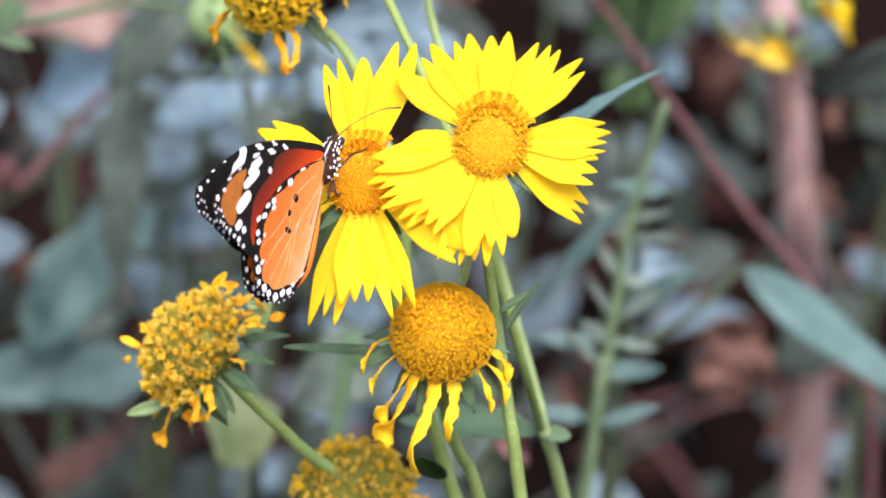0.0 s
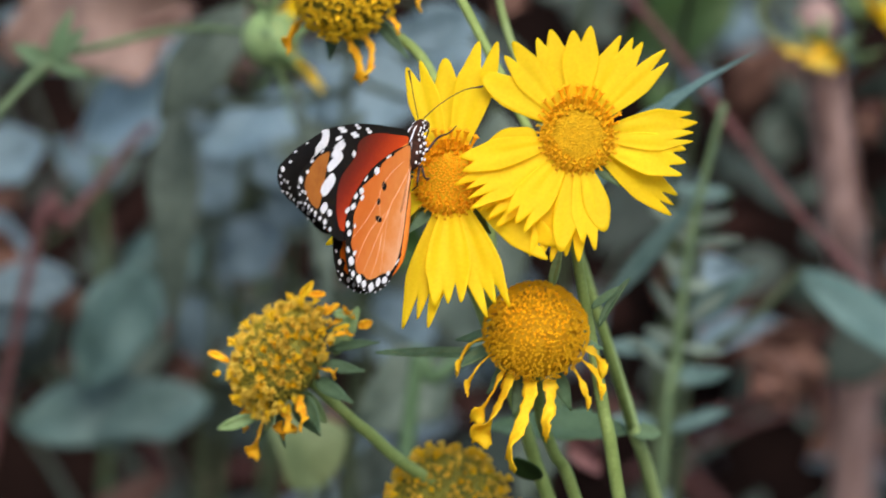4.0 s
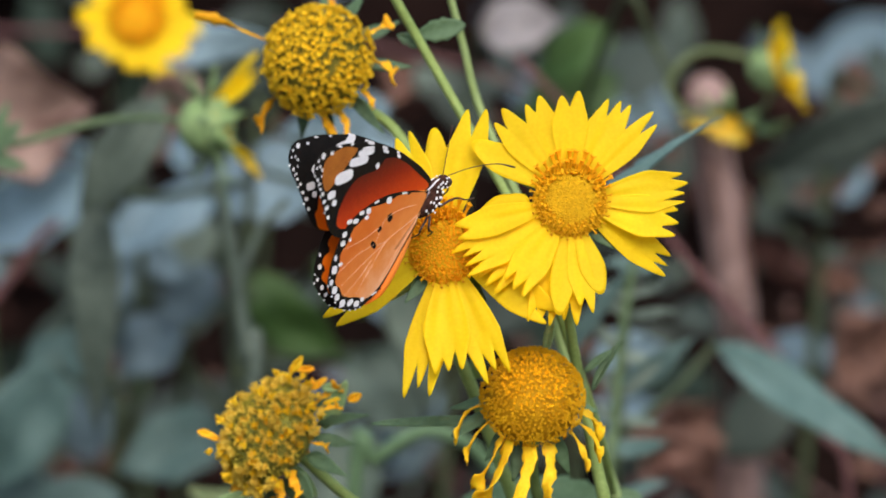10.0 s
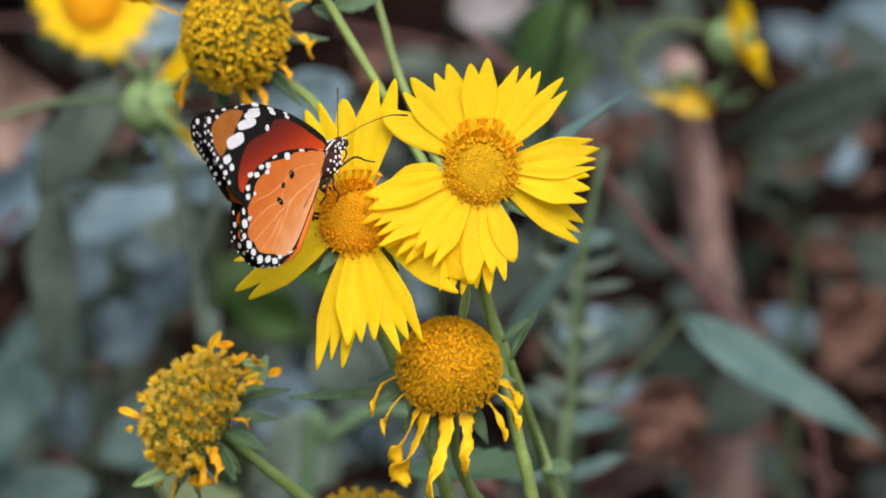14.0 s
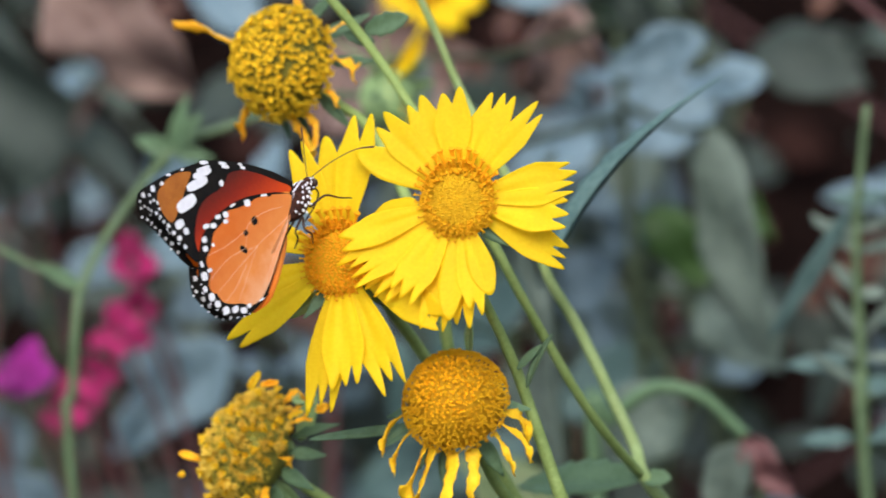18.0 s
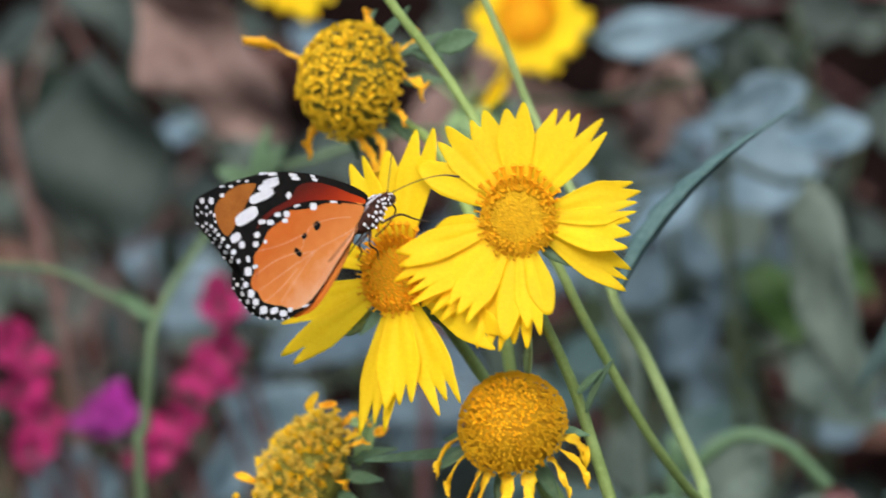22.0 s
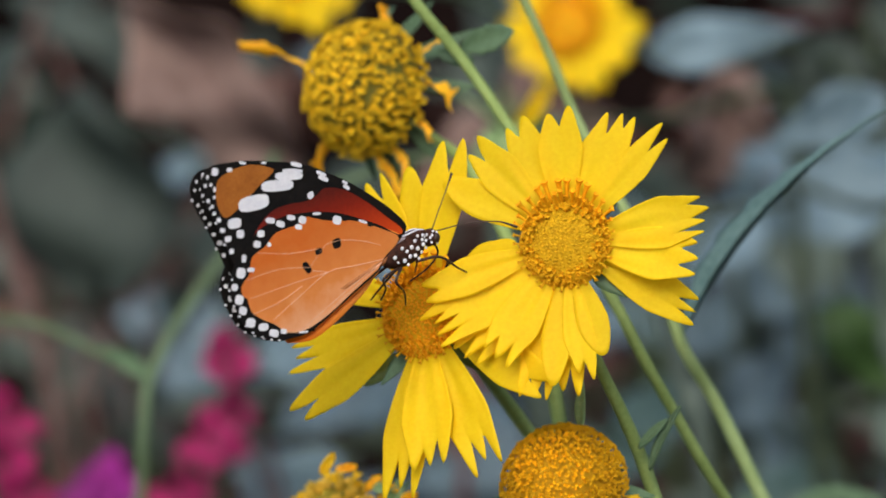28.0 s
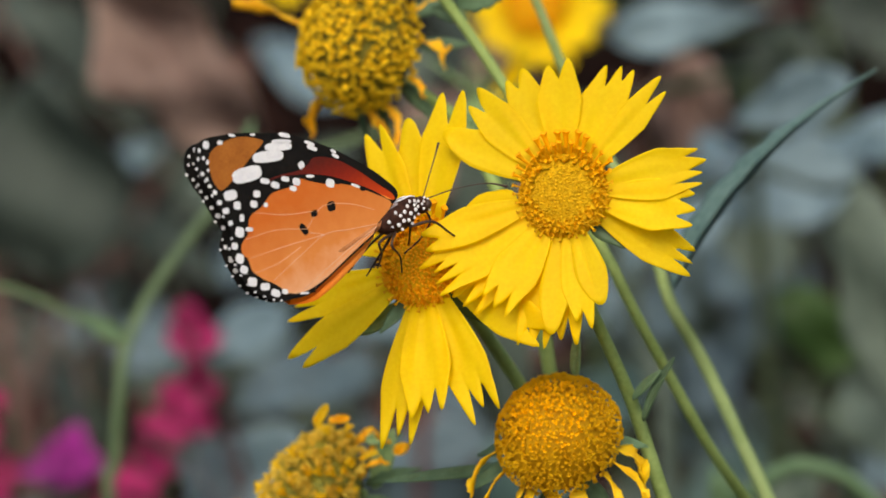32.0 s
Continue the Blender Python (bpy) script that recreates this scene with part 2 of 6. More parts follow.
PINK = surface("pink_bract", (0.16, 0.006, 0.046), (0.36, 0.018, 0.12), 60, (1, 1, 1), 0.6, 0.3, 0.2, 500, 0.2, 0.45)
MAGENTA = surface("magenta_bract", (0.20, 0.012, 0.15), (0.33, 0.03, 0.26), 60, (1, 1, 1), 0.6, 0.3, 0.2, 500, 0.2, 0.3)

WING_BLACK = surface("black_scales", (0.003, 0.003, 0.003), (0.010, 0.008, 0.007), 800, (1, 1, 1), 0.7, 0.2, 0, 4000, 0.12)
WING_WHITE = surface("white_scales", (0.72, 0.72, 0.76), (0.86, 0.86, 0.88), 800, (1, 1, 1), 0.7, 0.15, 0.1, 4000, 0.2)
WING_UNDER = graded("orange_under_scales", [(0.0, (0.91, 0.46, 0.245)), (0.4, (0.82, 0.275, 0.066)), (1.0, (0.70, 0.16, 0.022))], (-0.45, 0, 0.9), -0.007, 0.008, 0.6, 450, 0.26, 0.2)
WING_UPPER = graded("orange_upper_scales", [(0.0, (0.79, 0.165, 0.004)), (0.6, (0.82, 0.19, 0.008)), (1.0, (0.86, 0.28, 0.045))], (1, 0, -0.2), -0.028, -0.005, 0.55, 1500, 0.10, 0.1)
WING_FORE_UPPER = graded("fore_upper_scales", [(0.0, (0.80, 0.18, 0.005)), (0.55, (0.74, 0.125, 0.003)), (0.80, (0.36, 0.03, 0.003)), (1.0, (0.14, 0.01, 0.003))], (-0.35, 0, 0.94), -0.001, 0.012, 0.55, 1500, 0.08, 0.1)
WING_FORE_UNDER = graded("fore_under_scales", [(0.0, (0.82, 0.17, 0.010)), (0.35, (0.56, 0.05, 0.004)), (0.75, (0.22, 0.012, 0.003)), (1.0, (0.09, 0.007, 0.003))], (-0.3, 0, 0.95), -0.003, 0.010, 0.55, 1500, 0.08, 0.05)
WING_APEX = surface("tawny_apex_scales", (0.30, 0.09, 0.012), (0.42, 0.14, 0.02), 300, (1, 1, 1), 0.6, 0.2, 0.05, 3000, 0.25)
WING_VEIN = surface("pale_vein", (0.78, 0.42, 0.25), (0.88, 0.50, 0.34), 500, (1, 1, 1), 0.6, 0.1, 0, 3000, 0.2)
ABDOMEN = surface("tawny_abdomen", (0.42, 0.135, 0.035), (0.60, 0.24, 0.10), 500, (1, 1, 1), 0.6, 0.3, 0, 3000, 0.25)
BODY_BLACK = surface("black_body", (0.016, 0.007, 0.005), (0.060, 0.024, 0.016), 900, (1, 1, 1), 0.75, 0.5, 0, 3000, 0.08)
THORAX_HAIR = surface("grey_mauve_hair", (0.16, 0.12, 0.13), (0.42, 0.36, 0.37), 700, (0.4, 1, 1), 0.8, 0.5, 0, 4000, 0.3)
LEG = surface("brown_leg", (0.02, 0.010, 0.008), (0.05, 0.022, 0.015), 900, (1, 1, 1), 0.5, 0.2, 0, 3000, 0.4)


# ---------------------------------------------------------------- mesh helpers
def mesh_object(name, bm, material, smooth=True):
    me = bpy.data.meshes.new(name)
    bmesh.ops.recalc_face_normals(bm, faces=bm.faces)
    bm.to_mesh(me)
    bm.free()
    me.materials.append(material)
    if smooth:
        me.polygons.foreach_set("use_smooth", [True] * len(me.polygons))
    return new(name, me)


def part(name, bm, material, parent, label="", smooth=True):
    ob = mesh_object(name, bm, material, smooth)
    ob.parent = parent
    return tagged(ob, label)


def thing(name, label, category, group="", place=None):
    ob = new(name)
    ob.empty_display_size = 0.005
    if place is not None:
        ob.matrix_basis = place
    return tagged(ob, label, category, group)


def raw(name, verts, faces, material, parent=None, label="", smooth=False):
    me = bpy.data.meshes.new(name)
    me.from_pydata(verts, [], faces)
    me.materials.append(material)
    if smooth:
        me.polygons.foreach_set("use_smooth", [True] * len(me.polygons))
    ob = new(name, me)
    ob.parent = parent
    return tagged(ob, label)


def V(p):
    """Millimetres to a vector in metres."""
    return Vector(p) * 0.001


def curve_points(pts, steps=5, closed=False):
    """A Catmull-Rom line through the points."""
    pts = [Vector(p) for p in pts]
    n = len(pts)
    out = []
    for i in range(n if closed else n - 1):
        if closed:
            a, b, c, d = (pts[(i + k) % n] for k in (-1, 0, 1, 2))
        else:
            b, c = pts[i], pts[i + 1]
            a = pts[i - 1] if i else b * 2 - c
            d = pts[i + 2] if i + 2 < n else c * 2 - b
        for s in range(steps):
            t = s / steps
            out.append(0.5 * (2 * b + (c - a) * t + (2 * a - 5 * b + 4 * c - d) * t * t + (3 * b - a - 3 * c + d) * t ** 3))
    if not closed:
        out.append(pts[-1])
    return out


def tube(pts, radii, sides=8, steps=5, bm=None, wobble=0.0):
    """A round rod through the points (metres), with a radius for each end or for each point."""
    bm = bm or bmesh.new()
    path = curve_points(pts, steps)
    n = len(path)
    rings = []
    side = None
    for i, p in enumerate(path):
        way = (path[min(i + 1, n - 1)] - path[max(i - 1, 0)]).normalized()
        if side is None:
            side = way.orthogonal().normalized()
        side = (side - way * side.dot(way)).normalized()
        up = way.cross(side)
        f = i / (n - 1) * (len(radii) - 1)
        k = min(int(f), len(radii) - 2)
        r = radii[k] + (radii[k + 1] - radii[k]) * (f - k)
        r *= 1 + wobble * random.uniform(-1, 1)
        rings.append([bm.verts.new(p + (side * math.cos(a) + up * math.sin(a)) * r) for a in (2 * math.pi * j / sides for j in range(sides))])
    for a, b in zip(rings, rings[1:]):
        for j in range(sides):
            bm.faces.new((a[j], a[(j + 1) % sides], b[(j + 1) % sides], b[j]))
    bm.faces.new(rings[0][::-1])
    bm.faces.new(rings[-1])
    return bm


def ball(bm, centre, radii, turn=None, u=12, v=8):
    m = Matrix.Translation(centre)
    if turn is not None:
        m = m @ turn.to_4x4()
    bmesh.ops.create_uvsphere(bm, u_segments=u, v_segments=v, radius=1.0, matrix=m @ Matrix.Diagonal((*radii, 1)))
    return bm


def sheet(shape, nu, nv, thick, bm=None):
    """A thin closed blade: shape(u, v) gives the middle surface for u along 0..1 and v across -1..1."""
    bm = bm or bmesh.new()
    mid = [[Vector(shape(i / nu, 2 * j / nv - 1)) for j in range(nv + 1)] for i in range(nu + 1)]
    top, low = [], []
    for i in range(nu + 1):
        top.append([])
        low.append([])
        for j in range(nv + 1):
            du = mid[min(i + 1, nu)][j] - mid[max(i - 1, 0)][j]
            dv = mid[i][min(j + 1, nv)] - mid[i][max(j - 1, 0)]
            nrm = du.cross(dv)
            nrm = nrm.normalized() if nrm.length > 1e-12 else Vector((0, 0, 1))
            edge = 0.35 if i in (0, nu) or j in (0, nv) else 1.0
            top[-1].append(bm.verts.new(mid[i][j] + nrm * thick * 0.5 * edge))
            low[-1].append(bm.verts.new(mid[i][j] - nrm * thick * 0.5 * edge))
    for i in range(nu):
        for j in range(nv):
            bm.faces.new((top[i][j], top[i + 1][j], top[i + 1][j + 1], top[i][j + 1]))
            bm.faces.new((low[i][j], low[i][j + 1], low[i + 1][j + 1], low[i + 1][j]))
    for i in range(nu):
        bm.faces.new((top[i][0], low[i][0], low[i + 1][0], top[i + 1][0]))
        bm.faces.new((top[i][nv], top[i + 1][nv], low[i + 1][nv], low[i][nv]))
    for j in range(nv):
        bm.faces.new((top[0][j], top[0][j + 1], low[0][j + 1], low[0][j]))
        bm.faces.new((top[nu][j], low[nu][j], low[nu][j + 1], top[nu][j + 1]))
    return bm


def facing(place, normal, up=(0, 0, 1)):
    """A pose whose z axis looks along normal and whose y axis leans to up."""
    z = Vector(normal).normalized()
    x = Vector(up).cross(z).normalized()
    y = z.cross(x)
    m = Matrix((x, y, z)).transposed().to_4x4()
    m.translation = place
    return m


def leaf_shape(base, tip, width, facing_way, belly=0.42, fold=0.25, sag=0.1, teeth=0, wave=0.0, twist=0.0, bow=0.0, ragged=0.0):
    """The middle surface of a leaf from base to tip."""
    base, tip = Vector(base), Vector(tip)
    along = tip - base
    length = along.length
    along.normalize()
    up = Vector(facing_way)
    up = (up - along * up.dot(along)).normalized()
    across = along.cross(up)
    phase = random.uniform(0, 6.28)

    def shape(u, v):
        w = (u ** 0.75) * (1 - u) ** (0.75 * (1 - belly) / belly)
        top = (belly ** 0.75) * (1 - belly) ** (0.75 * (1 - belly) / belly)
        w = width * 0.5 * w / top + 0.0002
        w *= 1 + ragged * math.sin(u * 15 + phase) * abs(v)
        if teeth:
            w *= 0.85 + 0.4 * ((1 - u * teeth) % 1.0) * max(0.0, abs(v) - 0.4)
        lift = fold * w * abs(v) + wave * width * math.sin(u * 9 + v * 2 + phase) - sag * length * u * u + bow * length * 4 * u * (1 - u)
        a = twist * u
        side = across * math.cos(a) + up * math.sin(a)
        rise = up * math.cos(a) - across * math.sin(a)
        return base + along * length * u + side * w * v + rise * lift
    return shape


# ---------------------------------------------------------------- flower heads
def petal_bm(start, length, width, angle, lift, droop, lobes, layer, cup=0.10, curl=0.0, lean=0.0):
    """A ray petal in the head's space: a blade that widens outwards, shallow lengthwise grooves, and rounded teeth at its end."""
    ca, sa = math.cos(angle), math.sin(angle)
    cuts = [random.uniform(0.15, 0.27) for _ in range(lobes + 1)]
    tips = [random.uniform(0.90, 1.0) for _ in range(lobes)]
    tips[random.randrange(lobes)] = 1.0
    marks = [0.0] + [(k + random.uniform(-0.14, 0.14)) / lobes for k in range(1, lobes)] + [1.0]
    ripple, phase = random.uniform(0.010, 0.022), random.uniform(0, 6.28)

    def shape(u, v):
        s = (v + 1) / 2
        k = 0
        while k < lobes - 1 and s > marks[k + 1]:
            k += 1
        f = (s - marks[k]) / (marks[k + 1] - marks[k]) * 2 - 1
        outside = (k == 0 and f < 0) or (k == lobes - 1 and f > 0)
        cut = 0.26 if outside else cuts[k] if f < 0 else cuts[k + 1]
        end = tips[k] - cut * abs(f) ** (2.2 if outside else 1.5)
        r = length * u * (1 + (end - 1) * u ** 2.5)
        w = width * 0.5 * (0.36 + 0.64 * math.sin(min(1.0, u * 1.45) * math.pi / 2)) * (1 - 0.16 * max(0, u - 0.65) / 0.35)
        x = start + r * math.cos(lift) - droop * length * u * u * math.sin(lift) * 0.3
        y = v * w + lean * length * u * u
        groove = 0.014 * width * math.cos(v * 7.5) * math.sin(min(1.0, u * 1.3) * math.pi)
        z = r * math.sin(lift) - droop * length * u * u + cup * w * v * v - groove + ripple * width * math.sin(v * 4 + u * 5 + phase) * u - layer + curl * length * max(0, u - 0.7) ** 2
        return Vector((x * ca - y * sa, x * sa + y * ca, z))
    return sheet(shape, 14, 8 * lobes, 0.00018)


def floret_mesh(name, open_size, material, notch=0.42):
    """One five-pointed cup of unit size, shared by all the florets of a head."""
    verts, faces = [], []
    for j in range(5):
        t = j * 1.2566
        verts.append((math.cos(t) * 0.24, math.sin(t) * 0.24, 0))
    for j in range(10):
        t = j * 0.62832
        r = open_size * (1.1 if j % 2 == 0 else notch)
        verts.append((math.cos(t) * r, math.sin(t) * r, 1.0 if j % 2 == 0 else 0.88))
    verts.append((0, 0, 0.35))
    for j in range(5):
        j2 = (j + 1) % 5
        faces.append((j, j2, 5 + 2 * j2, 5 + 2 * j + 1))
        faces.append((j, 5 + 2 * j + 1, 5 + 2 * j))
    for j in range(10):
        faces.append((15, 5 + j, 5 + (j + 1) % 10))
    me = bpy.data.meshes.new(name)
    me.from_pydata(verts, [], faces)
    me.materials.append(material)
    return me


def rim_floret_mesh(material):
    """A slender tube with a flared, split mouth, of unit length along z."""
    verts, faces = [], []
    for z, r in ((0.0, 0.07), (0.55, 0.10), (0.85, 0.13), (1.0, 0.20)):
        for j in range(6):
            k = r * (1.25 if z == 1.0 and j % 2 else 1.0)
            verts.append((math.cos(j * 1.0472) * k, math.sin(j * 1.0472) * k, z + (0.07 if z == 1.0 and j % 2 else 0)))
    for i in range(3):
        for j in range(6):
            faces.append((i * 6 + j, i * 6 + (j + 1) % 6, i * 6 + 6 + (j + 1) % 6, i * 6 + 6 + j))
    verts.append((0, 0, 0.8))
    faces += [(18 + j, 18 + (j + 1) % 6, 24) for j in range(6)]
    me = bpy.data.meshes.new("rim_floret")
    me.from_pydata(verts, [], faces)
    me.materials.append(material)
    return me


def rim_florets(head, radius, height, count, length):
    """Tube florets that stand out from the edge of the disc over the petals."""
    one, upright = rim_floret_mesh(FLORET), rim_floret_mesh(FLORET_RIM)
    for ring, (at, rise, out) in enumerate(((0.92, 0.30, 1.0), (0.80, 0.56, 0.6))):
        for i in range(count):
            a = 2 * math.pi * (i + 0.5 * ring + random.uniform(-0.22, 0.22)) / count
            d = Vector((math.cos(a) * out, math.sin(a) * out, 0.62 + random.uniform(-0.12, 0.12))).normalized()
            ob = new("rim_floret", upright if math.sin(a) > 0.35 else one)
            ob.parent = head
            k = length * random.uniform(0.8, 1.15) * (1 - 0.25 * ring) * (0.66 + 0.72 * max(0.0, math.sin(a)))
            ob.matrix_basis = Matrix.Translation((math.cos(a) * radius * at, math.sin(a) * radius * at, height * rise)) @ d.to_track_quat("Z", "Y").to_matrix().to_4x4() @ Matrix.Diagonal((k * 0.9, k * 0.9, k, 1))


def florets(head, name, label, material, radius, height, count, size, open_size, inner=0.0, jitter=0.3, missing=0.0, splay=0.0, clump=0.0, outer=1.0, single=0, rough=0.0, notch=0.42, tall=1.0):
    """Small five-pointed cups on a dome: the first ones, nearest its top, are parts of their own, the rest is one mesh."""
    one = floret_mesh("floret", open_size, material, notch)
    corners = [v.co.copy() for v in one.vertices]
    sides = [tuple(p.vertices) for p in one.polygons]
    verts, faces = [], []
    golden = math.pi * (3 - math.sqrt(5))
    made = 0
    for i in range(count):
        f = (i + 0.5) / count
        if f < inner or f > outer or random.random() < missing:
            continue
        polar = math.acos(1 - f)
        az = i * golden + random.uniform(-0.09, 0.09)
        polar += random.uniform(-0.03, 0.03)
        p = Vector((radius * math.sin(polar) * math.cos(az), radius * math.sin(polar) * math.sin(az), height * math.cos(polar)))
        if clump:
            if noise.noise(p * 420) < clump - 0.5:
                continue
            p *= 1 + (0.07 + 0.10 * rough) * noise.noise(p * 900) + random.uniform(-0.02, 0.03) * (1 + rough)
        nrm = Vector((p.x / radius ** 2, p.y / radius ** 2, p.z / height ** 2)).normalized()
        nrm = (nrm + Vector((p.x, p.y, 0)).normalized() * splay * (0.04 + 0.96 * max(0.0, p.y / radius)) + Vector([random.uniform(-jitter, jitter) for _ in range(3)])).normalized()
        s = size * random.uniform(0.8, 1.25)
        h = s * tall * random.uniform(1.1, 2.1) * (1 + 2.0 * splay * max(0.0, p.y / radius))
        turn = Matrix.Rotation(random.uniform(0, 6.28), 3, "Z")
        m = Matrix.Translation(p) @ (nrm.to_track_quat("Z", "Y").to_matrix() @ turn).to_4x4() @ Matrix.Diagonal((s, s, h, 1))
        if made < single:
            ob = new("floret", one)
            ob.parent = head
            ob.matrix_basis = m
            made += 1
        else:
            k = len(verts)
            verts += [m @ c for c in corners]
            faces += [tuple(k + q for q in side) for side in sides]
    if verts:
        tagged(raw(name, verts, faces, material, head, label), kind="stuff")


def disc_bm(radius, height):
    bm = bmesh.new()
    rings = []
    for i in range(9):
        a = i / 8 * math.pi / 2
        rings.append([bm.verts.new((radius * math.cos(a) * math.cos(t), radius * math.cos(a) * math.sin(t), height * math.sin(a))) for t in (2 * math.pi * j / 24 for j in range(24))] if i < 8 else [bm.verts.new((0, 0, height))])
    for a, b in zip(rings, rings[1:]):
        for j in range(24):
            if len(b) > 1:
                bm.faces.new((a[j], a[(j + 1) % 24], b[(j + 1) % 24], b[j]))
            else:
                bm.faces.new((a[j], a[(j + 1) % 24], b[0]))
    under = [bm.verts.new((radius * 0.55 * math.cos(2 * math.pi * j / 24), radius * 0.55 * math.sin(2 * math.pi * j / 24), -radius * 0.38)) for j in range(24)]
    for j in range(24):
        bm.faces.new((rings[0][j], under[j], under[(j + 1) % 24], rings[0][(j + 1) % 24]))
    bm.faces.new(under)
    return bm


def bracts(head, radius, count, length, width, spread=0.5, material=None):
    """Narrow green bracts behind the rim."""
    for i in range(count):
        a = 2 * math.pi * (i + random.uniform(-0.25, 0.25)) / count
        out = Vector((math.cos(a), math.sin(a), 0))
        s = spread + random.uniform(-0.35, 0.35)
        base = out * radius * 0.75 + Vector((0, 0, -radius * 0.25))
        tip = base + (out * math.cos(s) + Vector((0, 0, -math.sin(s)))) * length * random.uniform(0.75, 1.2)
        part("bract", sheet(leaf_shape(base, tip, width * random.uniform(0.7, 1.1), (0, 0, 1), 0.35, 0.3, random.uniform(-0.3, 0.4)), 8, 4, 0.0003), material or LEAF, head)


def open_head(plant, place, petals, radius, height, label, count=320, ray=None, start=0.77, young=False, single=0, centre=None):
    """A flower head with ray petals: petals are rows of angle, length, width, lift, droop, lobes, layer (degrees, mm)."""
    head = part("flower_head", disc_bm(radius * 0.97, height * 0.9), DISC, plant, label)
    head.matrix_basis = place
    florets(head, "floret_cluster", "tiny closed green-yellow florets", centre or FLORET_BUD, radius * 0.80, height * 1.06, count + 260, radius * 0.042, 0.9, 0.0, 0.12, outer=0.55, single=single, notch=0.8, tall=0.6)
    if young:
        florets(head, "floret_cluster", "tiny golden tube florets", centre or FLORET, radius * 0.98, height, count, radius * 0.058, 1.0, 0.26, 0.25, single=single)
    else:
        florets(head, "floret_cluster", "open golden florets", centre or FLORET, radius * 0.93, height * 1.05, count + 160, radius * 0.066, 0.9, 0.28, 0.3, 0.04, 0.15, single=single, notch=0.7, tall=0.8)
        rim_florets(head, radius, height, 34, 0.0023)
    for angle, length, width, lift, droop, lobes, layer in petals:
        part("petal", petal_bm(radius * start, length * 0.001, width * 0.001, radians(angle), radians(lift), droop, lobes, layer * 0.001, lean=random.uniform(-0.03, 0.03)), ray or PETAL, head)
    bracts(head, radius, 9, radius * 1.25, radius * 0.42, 0.12)
    return head


def withered_bm(base, way, length, width, hang, fall):
    """A shrivelled, twisted ray petal that hangs from the rim."""
    base, way, hang = Vector(base), Vector(way).normalized(), Vector(hang).normalized()
    side0 = way.cross(hang)
    side0 = side0.normalized() if side0.length > 0.01 else way.orthogonal().normalized()
    ph, amp, tw = random.uniform(0, 6.28), random.uniform(0.05, 0.12), random.uniform(2.0, 5.0)
    curl = random.uniform(-0.25, 0.25)

    def shape(u, v):
        kink = math.sin(u * 5 + ph) + 0.45 * math.sin(u * 12 + 2 * ph) * u + 0.12 * math.sin(u * 29 + 3 * ph) * u
        p = base + way * length * (u - 0.8 * fall * u * u) + hang * length * (fall * u * u) + side0 * length * (amp * kink + curl * u * u)
        a = tw * 0.6 * u * u + 0.3 * math.sin(u * 9 + ph)
        w = width * 0.5 * (0.74 + 0.16 * math.sin(u * 11 + ph) + 0.10 * math.sin(u * 37 + v * 3)) * (1.0 if u < 0.78 else 1.7 if u < 0.95 else 1.1)
        s = side0 * math.cos(a) + way.cross(side0) * math.sin(a)
        return p + s * w * v + way * w * (0.5 * v * v + 0.14 * math.sin(u * 40 + v * 4))
    return sheet(shape, 26, 4, 0.0003)


def seed_head(plant, place, radius, height, label, withered, materials, count=420, missing=0.0, size=0.075, bract_count=8, clump=0.0, faded=None, rough=0.0, raised=0):
    """A spent flower head: a dome of florets, a few shrivelled petals round its rim and curled bracts."""
    head = part("seed_head", disc_bm(radius * 0.95, height * 0.94), materials[0], plant, label)
    head.matrix_basis = place
    if rough:
        florets(head, "floret_cluster", "closed green-yellow florets", FLORET_GREEN, radius * 0.96, height * 0.96, 700, radius * 0.034, 0.7, 0.0, 0.3)
    florets(head, "floret_cluster", "dense tube florets", materials[1], radius, height, count, radius * size, 0.95, 0.0, 0.32 + 0.3 * rough, missing, 0.0, clump, single=280, rough=rough, notch=0.42 if rough else 0.62, tall=0.7 if clump and not rough else 1.0)
    if raised:
        florets(head, "floret_cluster", "taller florets", materials[2], radius * 1.03, height * 1.04, raised, radius * size * 1.1, 0.95, 0.05, 0.5 + 0.4 * rough, missing, 0.0, clump, rough=rough)
    back = place.to_3x3().inverted()
    for angle, length, width, fall in withered:
        a = radians(angle)
        out = Vector((math.cos(a), math.sin(a), -0.1))
        part("withered_petal", withered_bm(out * radius * 0.93, out, length * 0.001, width * 0.0011, back @ Vector((0, -0.1, -1)), fall), faded or WITHERED, head, "shrivelled orange ray petal")
    bracts(head, radius, bract_count, radius * 0.85, radius * 0.28, 0.7)
    return head


def stem(plant, pts, r0, r1, material=None, name="stem", label=""):
    return part(name, tube([V(p) for p in pts], (r0 * 0.001, r1 * 0.001), 10, 6, wobble=0.03), material or GREEN, plant, label)


def leaf_part(parent, base, tip, width, way, material=None, name="leaf", label="", **kw):
    ob = part(name, sheet(leaf_shape(V(base), V(tip), width * 0.001, way, **kw), max(14, 4 * kw.get("teeth", 0)), 8, 0.0004), material or LEAF, parent, label)
    return ob


# ---------------------------------------------------------------- ground
def ground_height(x, y):
    """Flat soil that rises as a bank behind the plants."""
    s = min(1.0, max(0.0, (y - 0.74) / 0.42))
    rise = 0.62 * (3 * s * s - 2 * s ** 3)
    near = max(0.0, 1 - math.hypot(x, y - 0.7) / 3.0)
    return rise + near * (0.018 * noise.noise(Vector((x * 9, y * 9, 0))) + 0.008 * noise.noise(Vector((x * 40, y * 40, 3))))


